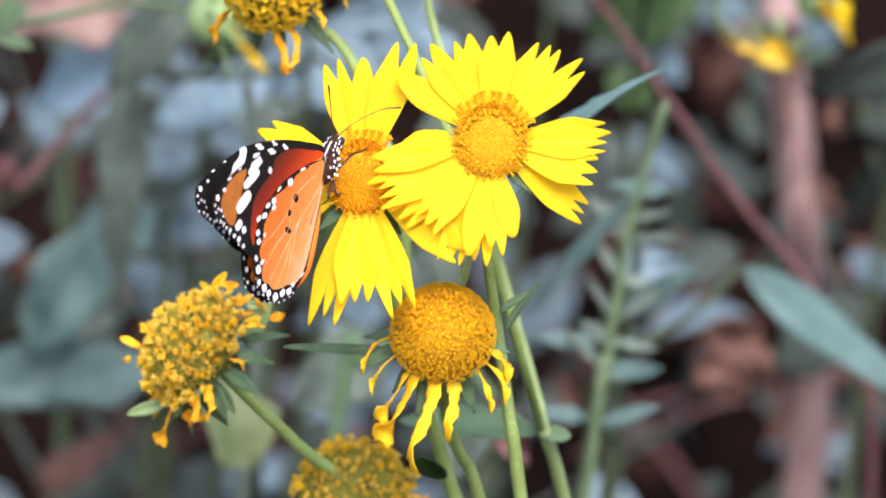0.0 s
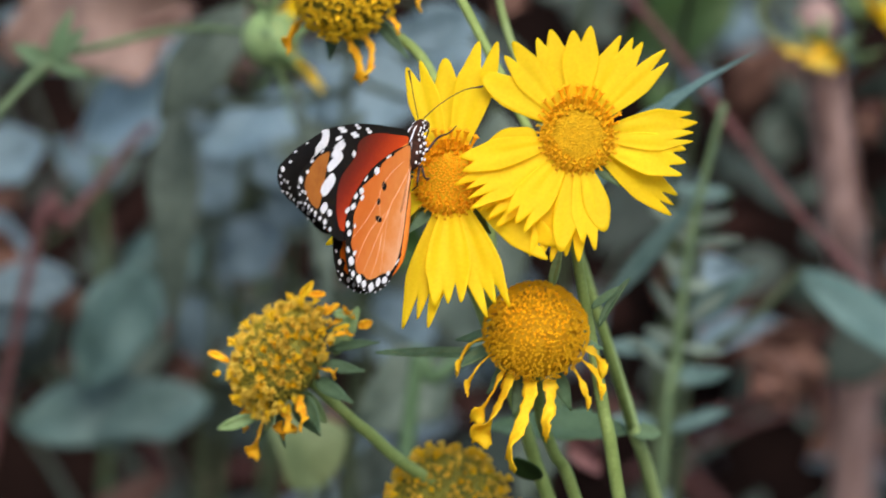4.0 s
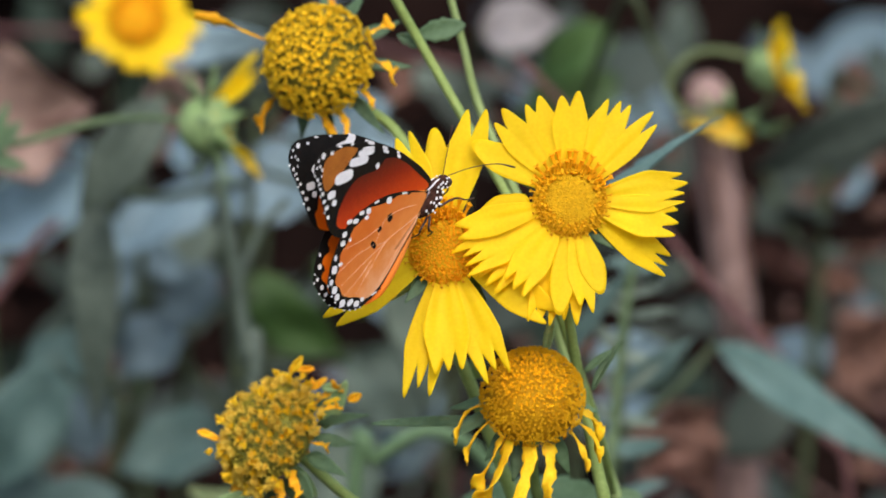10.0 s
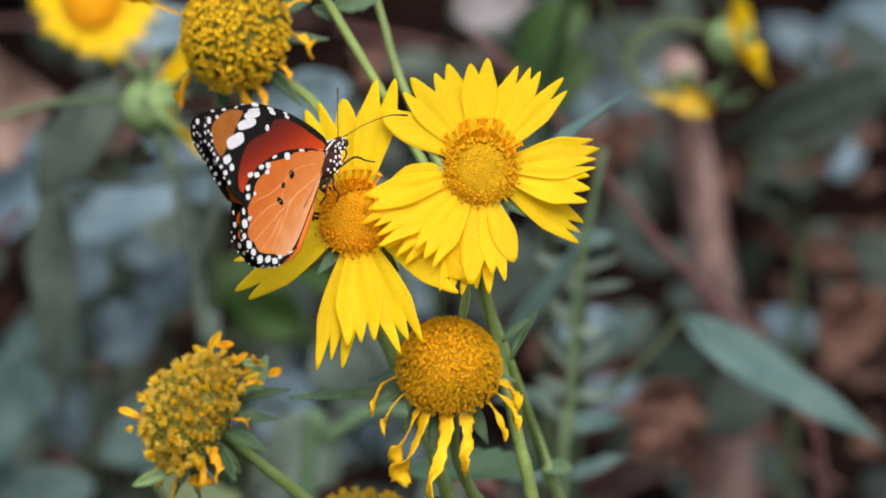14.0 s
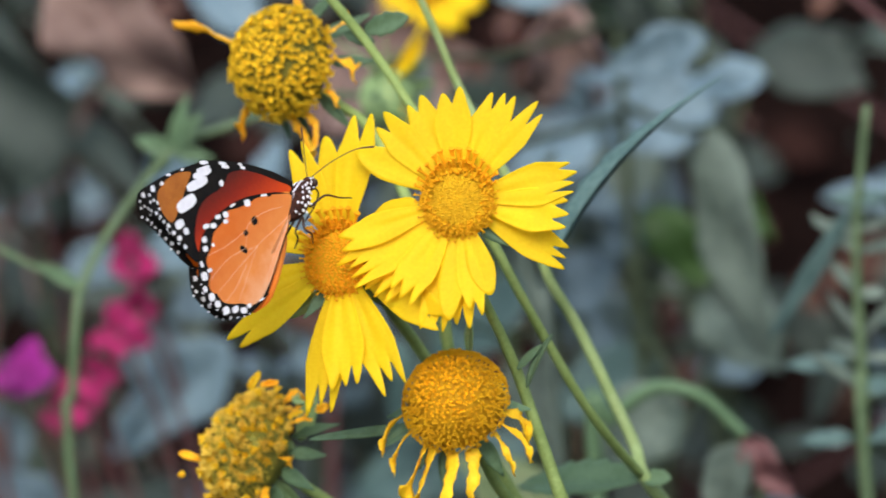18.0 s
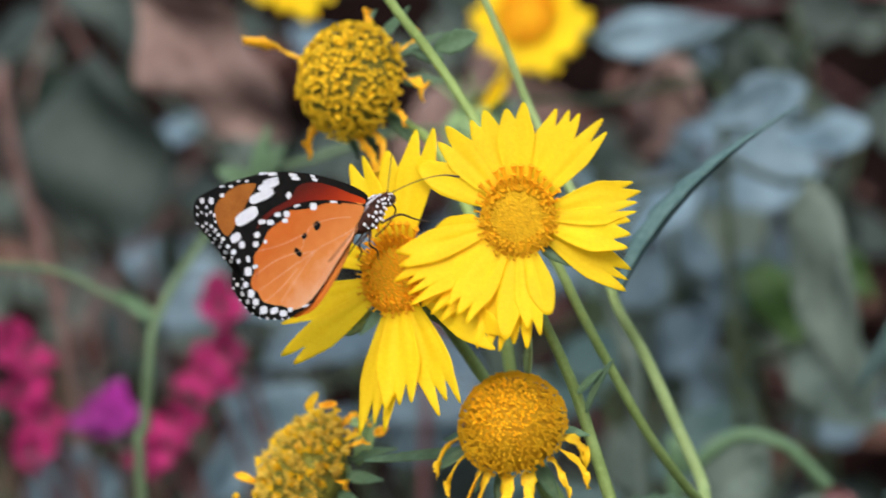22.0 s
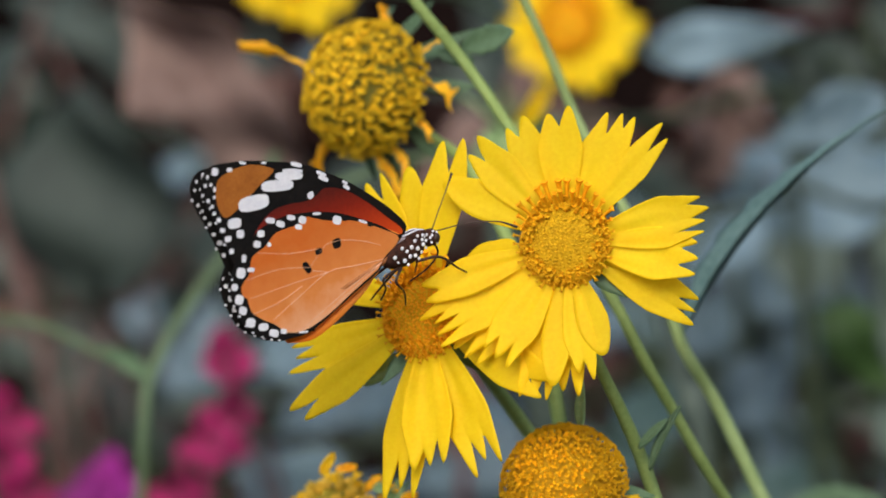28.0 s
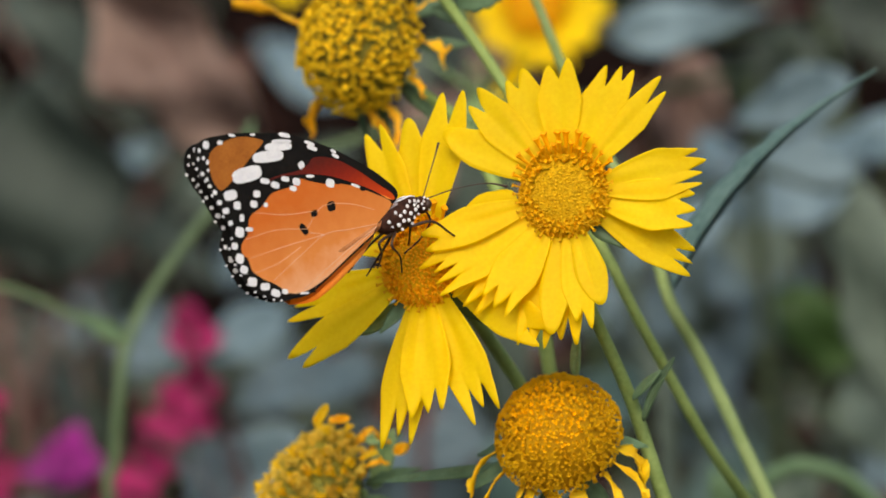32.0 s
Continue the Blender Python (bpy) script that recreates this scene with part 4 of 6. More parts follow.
LEAVES_DRY = (
    (-106, 430, 306, -131, 430, 319, 10), (103, 500, 319, 121, 500, 312, 17),
    (53, 400, 316, 65, 400, 305, 8), (-134, 440, 318, -125, 440, 312, 7),
    (57, 450, 312, 71, 450, 297, 15), (-7, 480, 388, -14, 480, 377, 8),
    (-139, 430, 321, -120, 430, 319, 8), (110, 635, 307, 130, 635, 316, 11),
    (121, 635, 281, 136, 635, 301, 17), (108, 670, 285, 124, 670, 278, 14),
    (121, 670, 361, 119, 670, 342, 11), (87, 618, 252, 101, 618, 266, 11),
    (64, 635, 269, 74, 635, 251, 12), (-57, 618, 293, -52, 618, 286, 7),
    (-13, 618, 274, -1, 618, 271, 9), (115, 644, 265, 118, 644, 276, 6),
    (126, 586, 276, 126, 586, 271, 2), (84, 567, 344, 85, 567, 334, 4),
    (72, 547, 280, 78, 547, 273, 3), (135, 649, 276, 140, 649, 266, 4),
    (92, 635, 299, 84, 635, 301, 3), (67, 645, 318, 73, 645, 320, 3),
    (89, 626, 306, 80, 626, 307, 4), (124, 612, 343, 129, 612, 345, 2),
    (88, 567, 263, 81, 567, 265, 3), (101, 595, 309, 102, 595, 300, 5),
    (100, 586, 338, 106, 586, 342, 3), (130, 651, 309, 119, 651, 305, 6),
    (141, 642, 272, 139, 642, 266, 3), (93, 582, 253, 101, 582, 256, 4),
    (102, 632, 290, 95, 632, 292, 3), (113, 577, 288, 113, 577, 295, 4),
    (82, 567, 257, 79, 567, 268, 5), (119, 584, 318, 113, 584, 325, 5),
    (129, 603, 280, 140, 603, 283, 5), (78, 618, 307, 81, 618, 312, 2),
    (81, 642, 265, 93, 642, 267, 4), (70, 647, 316, 68, 647, 323, 3),
    (126, 579, 286, 115, 579, 289, 5), (114, 647, 302, 120, 647, 295, 4),
    (107, 651, 305, 112, 651, 311, 4), (89, 610, 248, 81, 610, 240, 6),
    (114, 579, 323, 114, 579, 319, 3), (65, 551, 354, 59, 551, 362, 4),
    (124, 630, 342, 117, 630, 343, 4), (70, 619, 342, 61, 619, 344, 3),
    (67, 614, 265, 59, 614, 261, 4), (134, 642, 256, 125, 642, 254, 5),
    (118, 577, 347, 122, 577, 355, 4), (125, 582, 339, 117, 582, 337, 4),
    (90, 556, 304, 99, 556, 301, 4), (110, 621, 342, 108, 621, 353, 7),
    (73, 642, 325, 64, 642, 332, 4), (110, 554, 315, 112, 554, 310, 3),
    (93, 598, 286, 98, 598, 286, 3), (85, 572, 260, 79, 572, 262, 2),
    (63, 600, 312, 58, 600, 314, 3), (-100, 589, 323, -98, 590, 318, 3),
    (-36, 609, 276, -42, 609, 283, 5), (33, 577, 297, 28, 577, 298, 3),
    (39, 575, 297, 36, 575, 287, 5), (43, 591, 279, 53, 591, 276, 4),
    (-249, 582, 337, -245, 582, 333, 3), (-255, 578, 336, -257, 578, 343, 4),
    (-262, 559, 321, -264, 559, 313, 4), (-243, 622, 314, -236, 622, 311, 4),
    (-233, 604, 277, -230, 604, 286, 3), (-234, 554, 257, -226, 554, 260, 4),
    (-242, 631, 315, -245, 631, 311, 3), (-216, 570, 342, -221, 570, 340, 3),
    (-276, 577, 312, -274, 577, 315, 2), (-57, 627, 292, -61, 627, 292, 2),
    (-112, 573, 309, -112, 573, 318, 5), (-66, 571, 270, -59, 571, 266, 3),
    (-103, 542, 361, -98, 542, 369, 5), (-115, 536, 324, -117, 536, 327, 2),
    (-106, 585, 342, -111, 585, 339, 3), (-52, 604, 321, -56, 604, 323, 3),
    (-107, 552, 286, -104, 552, 285, 1), (-52, 548, 345, -56, 548, 339, 3),
    (-82, 554, 344, -79, 554, 340, 2), (-85, 622, 317, -86, 622, 307, 4),
    (-80, 575, 291, -75, 575, 295, 2), (-76, 583, 280, -70, 583, 278, 3),
    (-130, 606, 263, -131, 606, 257, 2),
)
LEAVES_LILAC = (
    (8, 470, 399, 29, 470, 403, 15),
)
LEAVES_PALE = (
    (-44, 260, 314, -61, 260, 333, 21),
)
STICK = [(63, 451, 391), (66, 469, 376), (73, 477, 347), (78, 488, 323), (86, 536, 283)]
VINE = [(10, 360, 414), (22, 360, 403), (40, 360, 383), (58, 360, 363), (76, 360, 346), (87, 360, 329), (96, 360, 305)]
RED_TWIG = [(-93, 400, 361), (-97, 400, 357), (-104, 400, 346), (-112, 400, 335), (-119, 400, 326)]
PINK_TWIG = [(-216, 400, 401), (-215, 400, 385), (-211, 400, 365), (-207, 400, 349), (-205, 400, 330)]
SIDE_STEM = [(-66, 231, 420), (-76, 239, 419), (-87, 242, 417), (-100, 235, 414), (-111, 227, 411), (-124, 218, 396), (-129, 209, 386), (-130, 205, 378), (-132, 205, 364), (-134, 205, 346)]
SIDE_BRANCH = [(-129, 209, 386), (-139, 212, 390), (-151, 212, 396), (-168, 212, 398)]
FEATHER_STEM = [(35, 250, 410), (31, 250, 384), (30, 250, 362), (30, 250, 343), (29, 250, 322)]
TWIGS_RED = (
    [(41, 570, 255), (63, 568, 265), (87, 565, 273)],
    [(28, 570, 240), (59, 565, 258), (77, 570, 264)],
    [(70, 580, 277), (85, 575, 259), (103, 575, 244)],
    [(-112, 580, 372), (-80, 580, 374), (-48, 575, 379), (-22, 570, 377)],
    [(-137, 580, 280), (-127, 575, 296), (-111, 570, 322)],
    [(-19, 510, 387), (7, 505, 384), (25, 505, 378)],
)
TWIGS_PALE = (
    [(-224, 480, 403), (-230, 482, 388), (-235, 480, 372)], [(-242, 480, 380), (-236, 484, 352), (-229, 480, 326)],
    [(-216, 480, 352), (-216, 484, 334), (-212, 480, 312)], [(-206, 480, 350), (-216, 483, 335), (-228, 480, 314)],
    [(-224, 480, 397), (-219, 482, 386), (-212, 480, 370)], [(-202, 480, 343), (-216, 483, 335), (-232, 480, 323)],
    [(-269, 590, 314), (-256, 585, 323), (-247, 585, 327)],
    [(-252, 580, 291), (-244, 580, 311), (-241, 580, 327)],
    [(-236, 590, 317), (-222, 590, 337), (-213, 590, 349)],
    [(83, 550, 301), (92, 550, 281), (116, 550, 264)],
    [(-265, 580, 257), (-252, 580, 278), (-253, 580, 299)],
)
CURL_STEM = [(63, 350, 419), (54, 350, 420), (48, 350, 417), (45, 350, 411), (48, 350, 406), (54, 350, 404), (58, 350, 403)]
CURL_STEM_B = [(46, 355, 412), (41, 355, 420), (33, 355, 429)]
MID_STEM = [(-59, 300, 395), (-56, 300, 383), (-53, 300, 370), (-50, 300, 352), (-48, 300, 329)]
MID_STEM_B = [(-43, 300, 390), (-49, 300, 382), (-53, 300, 370)]
DROOP_STEM = [(-27, 237, 341), (-23, 237, 346), (-13, 237, 353), (-3, 237, 351), (4, 237, 344), (6, 237, 342)]
Y2_TOP = (69, 345, 418)
Y2_LOW = (61, 360, 401)
PINKS = [(-198, 345, 346), (-200, 345, 337), (-195, 345, 330), (-203, 345, 349), (-179, 345, 332), (-165, 345, 330), (-167, 345, 324), (-152, 345, 356), (-152, 345, 345), (-156, 345, 340), (-182, 345, 330), (-199, 345, 322), (-210, 345, 336), (-173, 345, 322)]

def leaf_spray(name, label, category, leaves, material, root, stalk, group=""):
    """A shrub of broad leaves on one stem: each leaf has its petiole running to the stem."""
    shrub = thing(name, label, category, group, Matrix.Translation(V(root)))
    inv = shrub.matrix_basis.inverted()
    top = max(p[2] for p in leaves) - 15
    mid = Vector((sum(p[0] for p in leaves) / len(leaves), sum(p[1] for p in leaves) / len(leaves) + 25, 0))
    pts = [Vector(root), Vector((mid.x * 0.6 + root[0] * 0.4, mid.y, top * 0.45)), Vector((mid.x, mid.y, top * 0.8)), Vector((mid.x, mid.y, top))]
    part("stem", tube([inv @ V(p) for p in pts], (0.0022, 0.001), 8, 6), stalk, shrub)
    for bx, by, bz, tx, ty, tz, w in leaves:
        b, t = Vector((bx, by, bz)), Vector((tx, ty, tz))
        way = Vector((random.uniform(-0.35, 0.35), -0.85, random.uniform(0.1, 0.7)))
        shape = leaf_shape(inv @ V(b), inv @ V(t), w * 0.00095, way, random.uniform(0.34, 0.46), random.uniform(0.1, 0.35), random.uniform(-0.02, 0.10), 0, random.uniform(0.02, 0.09), random.uniform(-0.6, 0.6), random.uniform(-0.04, 0.06), 0.07)
        blade = part("leaf", sheet(shape, 12, 8, 0.0004), material, shrub)
        spine = [shape(s, 0) + Vector((0, -0.0003, 0)) for s in (0.0, 0.3, 0.6, 0.9)]
        part("midrib", tube(spine, (0.0005, 0.0002), 5, 3), material, blade)
        hook = inv @ V((mid.x, mid.y, min(top, bz - 12)))
        part("petiole", tube([inv @ V(b), (inv @ V(b)).lerp(hook, 0.4) + Vector((0, 0.006, -0.004)), hook], (0.0008, 0.0011), 6, 4), stalk, shrub)
    return shrub


def split(leaves, width):
    """Groups leaves that stand near one another along x."""
    out = {}
    for p in leaves:
        out.setdefault(int((p[0] + 1000) // width), []).append(p)
    return list(out.values())


def make_behind():
    looks = ((LEAVES_SKY, LEAF_SKY, "pale sky-blue leaves on a low shrub"), (LEAVES_BLUE, LEAF_BLUE, "blue-grey broad leaves on a low shrub"), (LEAVES_GREY, LEAF_GREY, "dull grey-green leaves hanging on a shrub"),
             (LEAVES_GREEN, LEAF_BRIGHT, "fresh green leaves on a low shrub"), (LEAVES_DARK, LEAF_DARK, "green leaves with deep shade painted into their colour"), (LEAVES_SHADE, LEAF_SHADE, "large dull green leaf with shade painted into its colour"),
             (LEAVES_PALE, LEAF_PALE, "narrow pale green leaf on a thin stem"), (LEAVES_LILAC, LEAF_LILAC, "lilac-grey leaves on a low shrub"), (LEAVES_MID, LEAF_TEAL, "long blue-green leaf with lighter edges"))
    for leaves, material, label in looks:
        for g in split(leaves, 90):
            x = sum(p[0] for p in g) / len(g)
            y = sum(p[1] for p in g) / len(g) + 30
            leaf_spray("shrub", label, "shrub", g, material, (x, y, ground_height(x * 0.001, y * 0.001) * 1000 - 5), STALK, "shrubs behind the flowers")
    for bx, by, bz, tx, ty, tz, w, dry in [(*q, DRY) for q in LEAVES_DRY] + [(*q, TAN) for q in LEAVES_TAN]:
        shape = leaf_shape(V((bx, by, bz)), V((tx, ty, tz)), w * 0.0011, (random.uniform(-0.5, 0.5), -0.9, 0.3), random.uniform(0.35, 0.5), 0.6, random.uniform(0, 0.2), 0, 0.16, random.uniform(-0.9, 0.9), 0.0, 0.22)
        ob = mesh_object("dry_leaf", sheet(shape, 14, 10, 0.0005), dry)
        tagged(ob, "curled reddish-brown dry leaf caught among the stems" if dry is DRY else "large pale tan dry leaf caught among the stems", "leaf", "dry leaves")
        spine = [shape(s, 0) + Vector((0, -0.0004, 0)) for s in (0.0, 0.3, 0.6, 0.95)]
        part("midrib", tube(spine, (0.0011, 0.0004), 5, 3), BARK, ob)


def rod(name, pts, r0, r1, material, label, category, knots=True):
    ob = mesh_object(name, tube([V(p) for p in pts], (r0 * 0.001, r1 * 0.001), 10, 7, wobble=0.06), material)
    for i in range(1, len(pts) - 2) if knots else ():
        a, b = V(pts[i]), V(pts[i + 1])
        bm = bmesh.new()
        r = (r0 + r1) * 0.0005
        ball(bm, a, (r * 1.25, r * 1.25, r * 1.6), (b - a).normalized().to_track_quat("Z", "Y").to_matrix(), 10, 8)
        part("knot", bm, material, ob)
    return tagged(ob, label, category)


def make_sticks():
    lo = STICK[-1]
    rod("stick", STICK + [(lo[0] + 6, lo[1] + 10, 150), (lo[0] + 10, lo[1] + 40, ground_height(0.09, 0.5) * 1000 - 8)], 5.0, 5.6, STICK_BARK, "upright pinkish-brown dry stick", "stick", knots=False)
    stick_ob = bpy.data.objects["stick"]
    line = curve_points([V(p) for p in STICK], 6)
    for i, (dx, dy) in enumerate(((2.6, -3.9), (-1.5, -4.5), (3.9, -2.4), (0.6, -4.7), (-3.2, -3.4))):
        run = line[2 + 4 * i:9 + 4 * i]
        if len(run) > 2:
            part("bark_strip", tube([p + V((dx, dy, 0)) for p in run], (0.0006, 0.0014, 0.0012, 0.0004), 7, 3, wobble=0.2), BARK, stick_ob, "darker flaking bark")
    v = VINE[-1]
    rod("vine", VINE + [(v[0] + 10, v[1] + 10, 150), (v[0] + 20, v[1] + 30, 0)], 0.85, 1.1, VINE_RED, "thin reddish-brown vine crossing behind", "vine", knots=False)
    v = RED_TWIG[-1]
    rod("twig", RED_TWIG + [(v[0] - 20, v[1] + 20, 150), (v[0] - 30, v[1] + 30, 5)], 1.1, 1.4, VINE_RED, "reddish twig leaning behind the flowers", "twig", knots=False)
    for pts in TWIGS_RED:
        rod("twig", pts, 0.9, 0.6, VINE_RED, "thin reddish-brown twig caught in the undergrowth", "twig")
    for pts in TWIGS_PALE:
        rod("twig", pts, 0.9, 0.6, BARK, "thin pale dry twig caught in the undergrowth", "twig")
    v = PINK_TWIG[-1]
    rod("twig", PINK_TWIG + [(v[0] + 5, v[1] + 20, 200), (v[0] + 8, v[1] + 40, 60)], 1.2, 1.6, BARK, "pale pinkish-brown twig beside pink flowers", "twig")


def calyx(head, radius):
    bm = bmesh.new()
    ball(bm, (0, 0, -radius * 0.25), (radius, radius, radius * 0.95), None, 16, 12)
    part("calyx", bm, CALYX, head, "pale green calyx")


def make_side_plants():
    # a straight stem with small paired leaves
    p = thing("feathery_weed", "straight grey-green weed with small paired leaves", "plant", "", Matrix.Translation(V((FEATHER_STEM[-1][0], FEATHER_STEM[-1][1], 0))))
    inv = p.matrix_basis.inverted()
    stem(p, [tuple(inv @ V(q) * 1000) for q in FEATHER_STEM + [(FEATHER_STEM[-1][0], FEATHER_STEM[-1][1], 0)]], 0.8, 1.5, SHOOT)
    a, b = Vector(FEATHER_STEM[1]), Vector(FEATHER_STEM[3])
    for i in range(6):
        c = a.lerp(b, (i + random.uniform(-0.3, 0.3)) / 5.5)
        for s in (-1, 1):
            t = c + Vector((s * random.uniform(5, 11), random.uniform(-6, 6), random.uniform(-2, 9)))
            leaf_part(p, tuple(inv @ V(c) * 1000), tuple(inv @ V(t) * 1000), random.uniform(1.8, 3.0), (0, -0.8, 0.6), LEAF_GREY, belly=0.45, fold=0.2, sag=0.05)

    # forked stems in the middle distance
    p = thing("forked_weed", "forked grey-green weed stem among leaves", "plant", "", Matrix.Translation(V((MID_STEM[-1][0], MID_STEM[-1][1], 0))))
    inv = p.matrix_basis.inverted()
    stem(p, [tuple(inv @ V(q) * 1000) for q in MID_STEM + [(MID_STEM[-1][0], MID_STEM[-1][1], 0)]], 1.1, 2.0, LEAF_GREY)
    stem(p, [tuple(inv @ V(q) * 1000) for q in MID_STEM_B], 0.9, 1.2, LEAF_GREY)

    # a drooping stem with a withered tip
    p = thing("drooping_weed", "arched green weed stem with a brown withered tip", "plant", "", Matrix.Translation(V((DROOP_STEM[0][0], DROOP_STEM[0][1], 0))))
    inv = p.matrix_basis.inverted()
    stem(p, [tuple(inv @ V(q) * 1000) for q in [(DROOP_STEM[0][0], DROOP_STEM[0][1], 0), (DROOP_STEM[0][0], DROOP_STEM[0][1], 200)] + DROOP_STEM], 2.0, 1.2, LEAF)
    e = Vector(DROOP_STEM[-1])
    leaf_part(p, tuple(inv @ V(e) * 1000), tuple(inv @ V(e + Vector((9, -2, -14))) * 1000), 8, (-0.3, -0.9, 0.3), VINE_RED, label="brown withered leaf", belly=0.4, fold=0.6, sag=0.1, wave=0.15)

    # other flowers of the same kind, farther back
    p = thing("crownbeard_plant", "taller crownbeard with open yellow flowers behind", "plant", "", Matrix.Translation(V((-61, 595, 0))))
    inv = p.matrix_basis.inverted()
    ring = [(a + random.uniform(-6, 6), random.uniform(7.5, 11.5), random.uniform(5.2, 6.6), random.uniform(-8, 14), 0.06, 3, random.uniform(0, 0.4)) for a in range(0, 360, 30)]
    for c, nrm in (((-78, 348, 420), (-0.05, -0.86, 0.5)), ((-119, 300, 444), (-0.1, -0.75, 0.3))):
        open_head(p, inv @ facing(V(c), nrm), ring, 0.0062, 0.0035, "blurred yellow flower head", 160, centre=FLORET_ORANGE)
        b = Vector(c) + Vector((0, 6, -4))
        stem(p, [tuple(inv @ V(q) * 1000) for q in (b, b + Vector((0, 60, -14)), b + Vector((1, 140, -34)), b + Vector((6, 210, -80)), b + Vector((20, 235, -240)), (c[0] + 30, c[1] + 250, -5))], 0.9, 1.5, SHOOT)

    p = thing("crownbeard_plant", "crownbeard with side-on flowers on curling stalks", "plant", "", Matrix.Translation(V((45, 450, 0))))
    inv = p.matrix_basis.inverted()
    ray = [(a + random.uniform(-8, 8), random.uniform(7, 10), 5.0, random.uniform(20, 45), 0.05, 2, 0.0) for a in range(0, 360, 36)]
    yel = open_head(p, inv @ facing(V(Y2_TOP), (0.93, -0.15, 0.36)), ray, 0.0055, 0.003, "side-on yellow flower with pale green calyx", 140, young=True)
    calyx(yel, 0.0055)
    wilt = open_head(p, inv @ facing(V(Y2_LOW), (-0.35, -0.1, -0.9)), ray[:6], 0.005, 0.003, "drooping withered orange-yellow flower", 120, FLORET_PALE)
    bracts(wilt, 0.005, 8, 0.009, 0.002, 0.3, CALYX)
    stem(p, [tuple(inv @ V(q) * 1000) for q in CURL_STEM], 0.8, 0.9, LEAF_PALE)
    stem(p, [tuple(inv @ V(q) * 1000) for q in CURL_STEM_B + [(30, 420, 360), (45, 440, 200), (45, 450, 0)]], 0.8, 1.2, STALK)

    p = thing("crownbeard_plant", "crownbeard shoot with a half-open yellow bud and forked stem", "plant", "", Matrix.Translation(V((-118, 145, 0))))
    inv = p.matrix_basis.inverted()
    half = [(100, 16, 5.5, 48, 0.0, 2, 0.0), (120, 13, 5, 55, 0.0, 2, 0.0), (74, 12, 5, 55, 0.0, 2, 0.0), (255, 13, 6.5, 42, 0.05, 2, 0.0), (280, 13, 6, 46, 0.05, 2, 0.0), (230, 10, 5.5, 50, 0.05, 2, 0.0)]
    head = open_head(p, inv @ facing(V((-62.4, 231, 420)), (0.78, 0.05, 0.18)), half, 0.0058, 0.004, "half-open yellow bud in a pale green calyx", 120, young=True)
    calyx(head, 0.0066)
    bracts(head, 0.0072, 11, 0.0085, 0.0042, -1.0, CALYX)
    bracts(head, 0.0066, 8, 0.013, 0.0018, 0.05, CALYX)

    def loc(pts):
        return [tuple(inv @ V(q) * 1000) for q in pts]
    v = SIDE_STEM[-1]
    stem(p, loc(SIDE_STEM + [(v[0], v[1], 200), (-118, 145, 0)]), 0.7, 1.25, SHOOT)
    stem(p, loc(SIDE_BRANCH), 0.8, 0.5, SHOOT)
    n = SIDE_STEM[4]
    for dx, dz, w in ((7, 8, 4), (-8, 3, 4), (4, 12, 3), (-6, -6, 3), (9, -2, 3)):
        leaf_part(p, loc([n])[0], loc([(n[0] + dx, n[1], n[2] + dz)])[0], w, (0, -1, 0.3), LEAF, belly=0.4, fold=0.3, sag=0.1)
    n = SIDE_STEM[6]
    leaf_part(p, loc([n])[0], loc([(n[0] - 9, n[1], n[2] + 6)])[0], 3, (0, -1, 0.3), LEAF, belly=0.4, fold=0.3, sag=0.1)


def make_pinks():
    for i, c in enumerate(PINKS):
        mat_pink = MAGENTA if i in (4, 10) else PINK
        ob = thing("pink_flower", "bright pink papery bougainvillea flower" if mat_pink is PINK else "magenta papery bougainvillea flower", "flower", "pink flowers low in the shrub", Matrix.Translation(V(c)))
        for k in range(4):
            a = k * 1.57 + random.uniform(-0.5, 0.5)
            d = Vector((math.cos(a), random.uniform(-0.6, 0.1), math.sin(a)))
            part("bract", sheet(leaf_shape(d * 0.001, d * random.uniform(0.004, 0.0085), random.uniform(0.004, 0.007), (0, -1, 0.2), 0.45, 0.3, 0.1, 0, 0.06), 8, 6, 0.0003), mat_pink, ob)
        part("stalk", tube([Vector((0, 0, 0)), Vector((0.004, 0.015, -0.03)), Vector((0.006, 0.03, -0.08))], (0.0006, 0.0009), 6, 4), VINE_RED, ob)


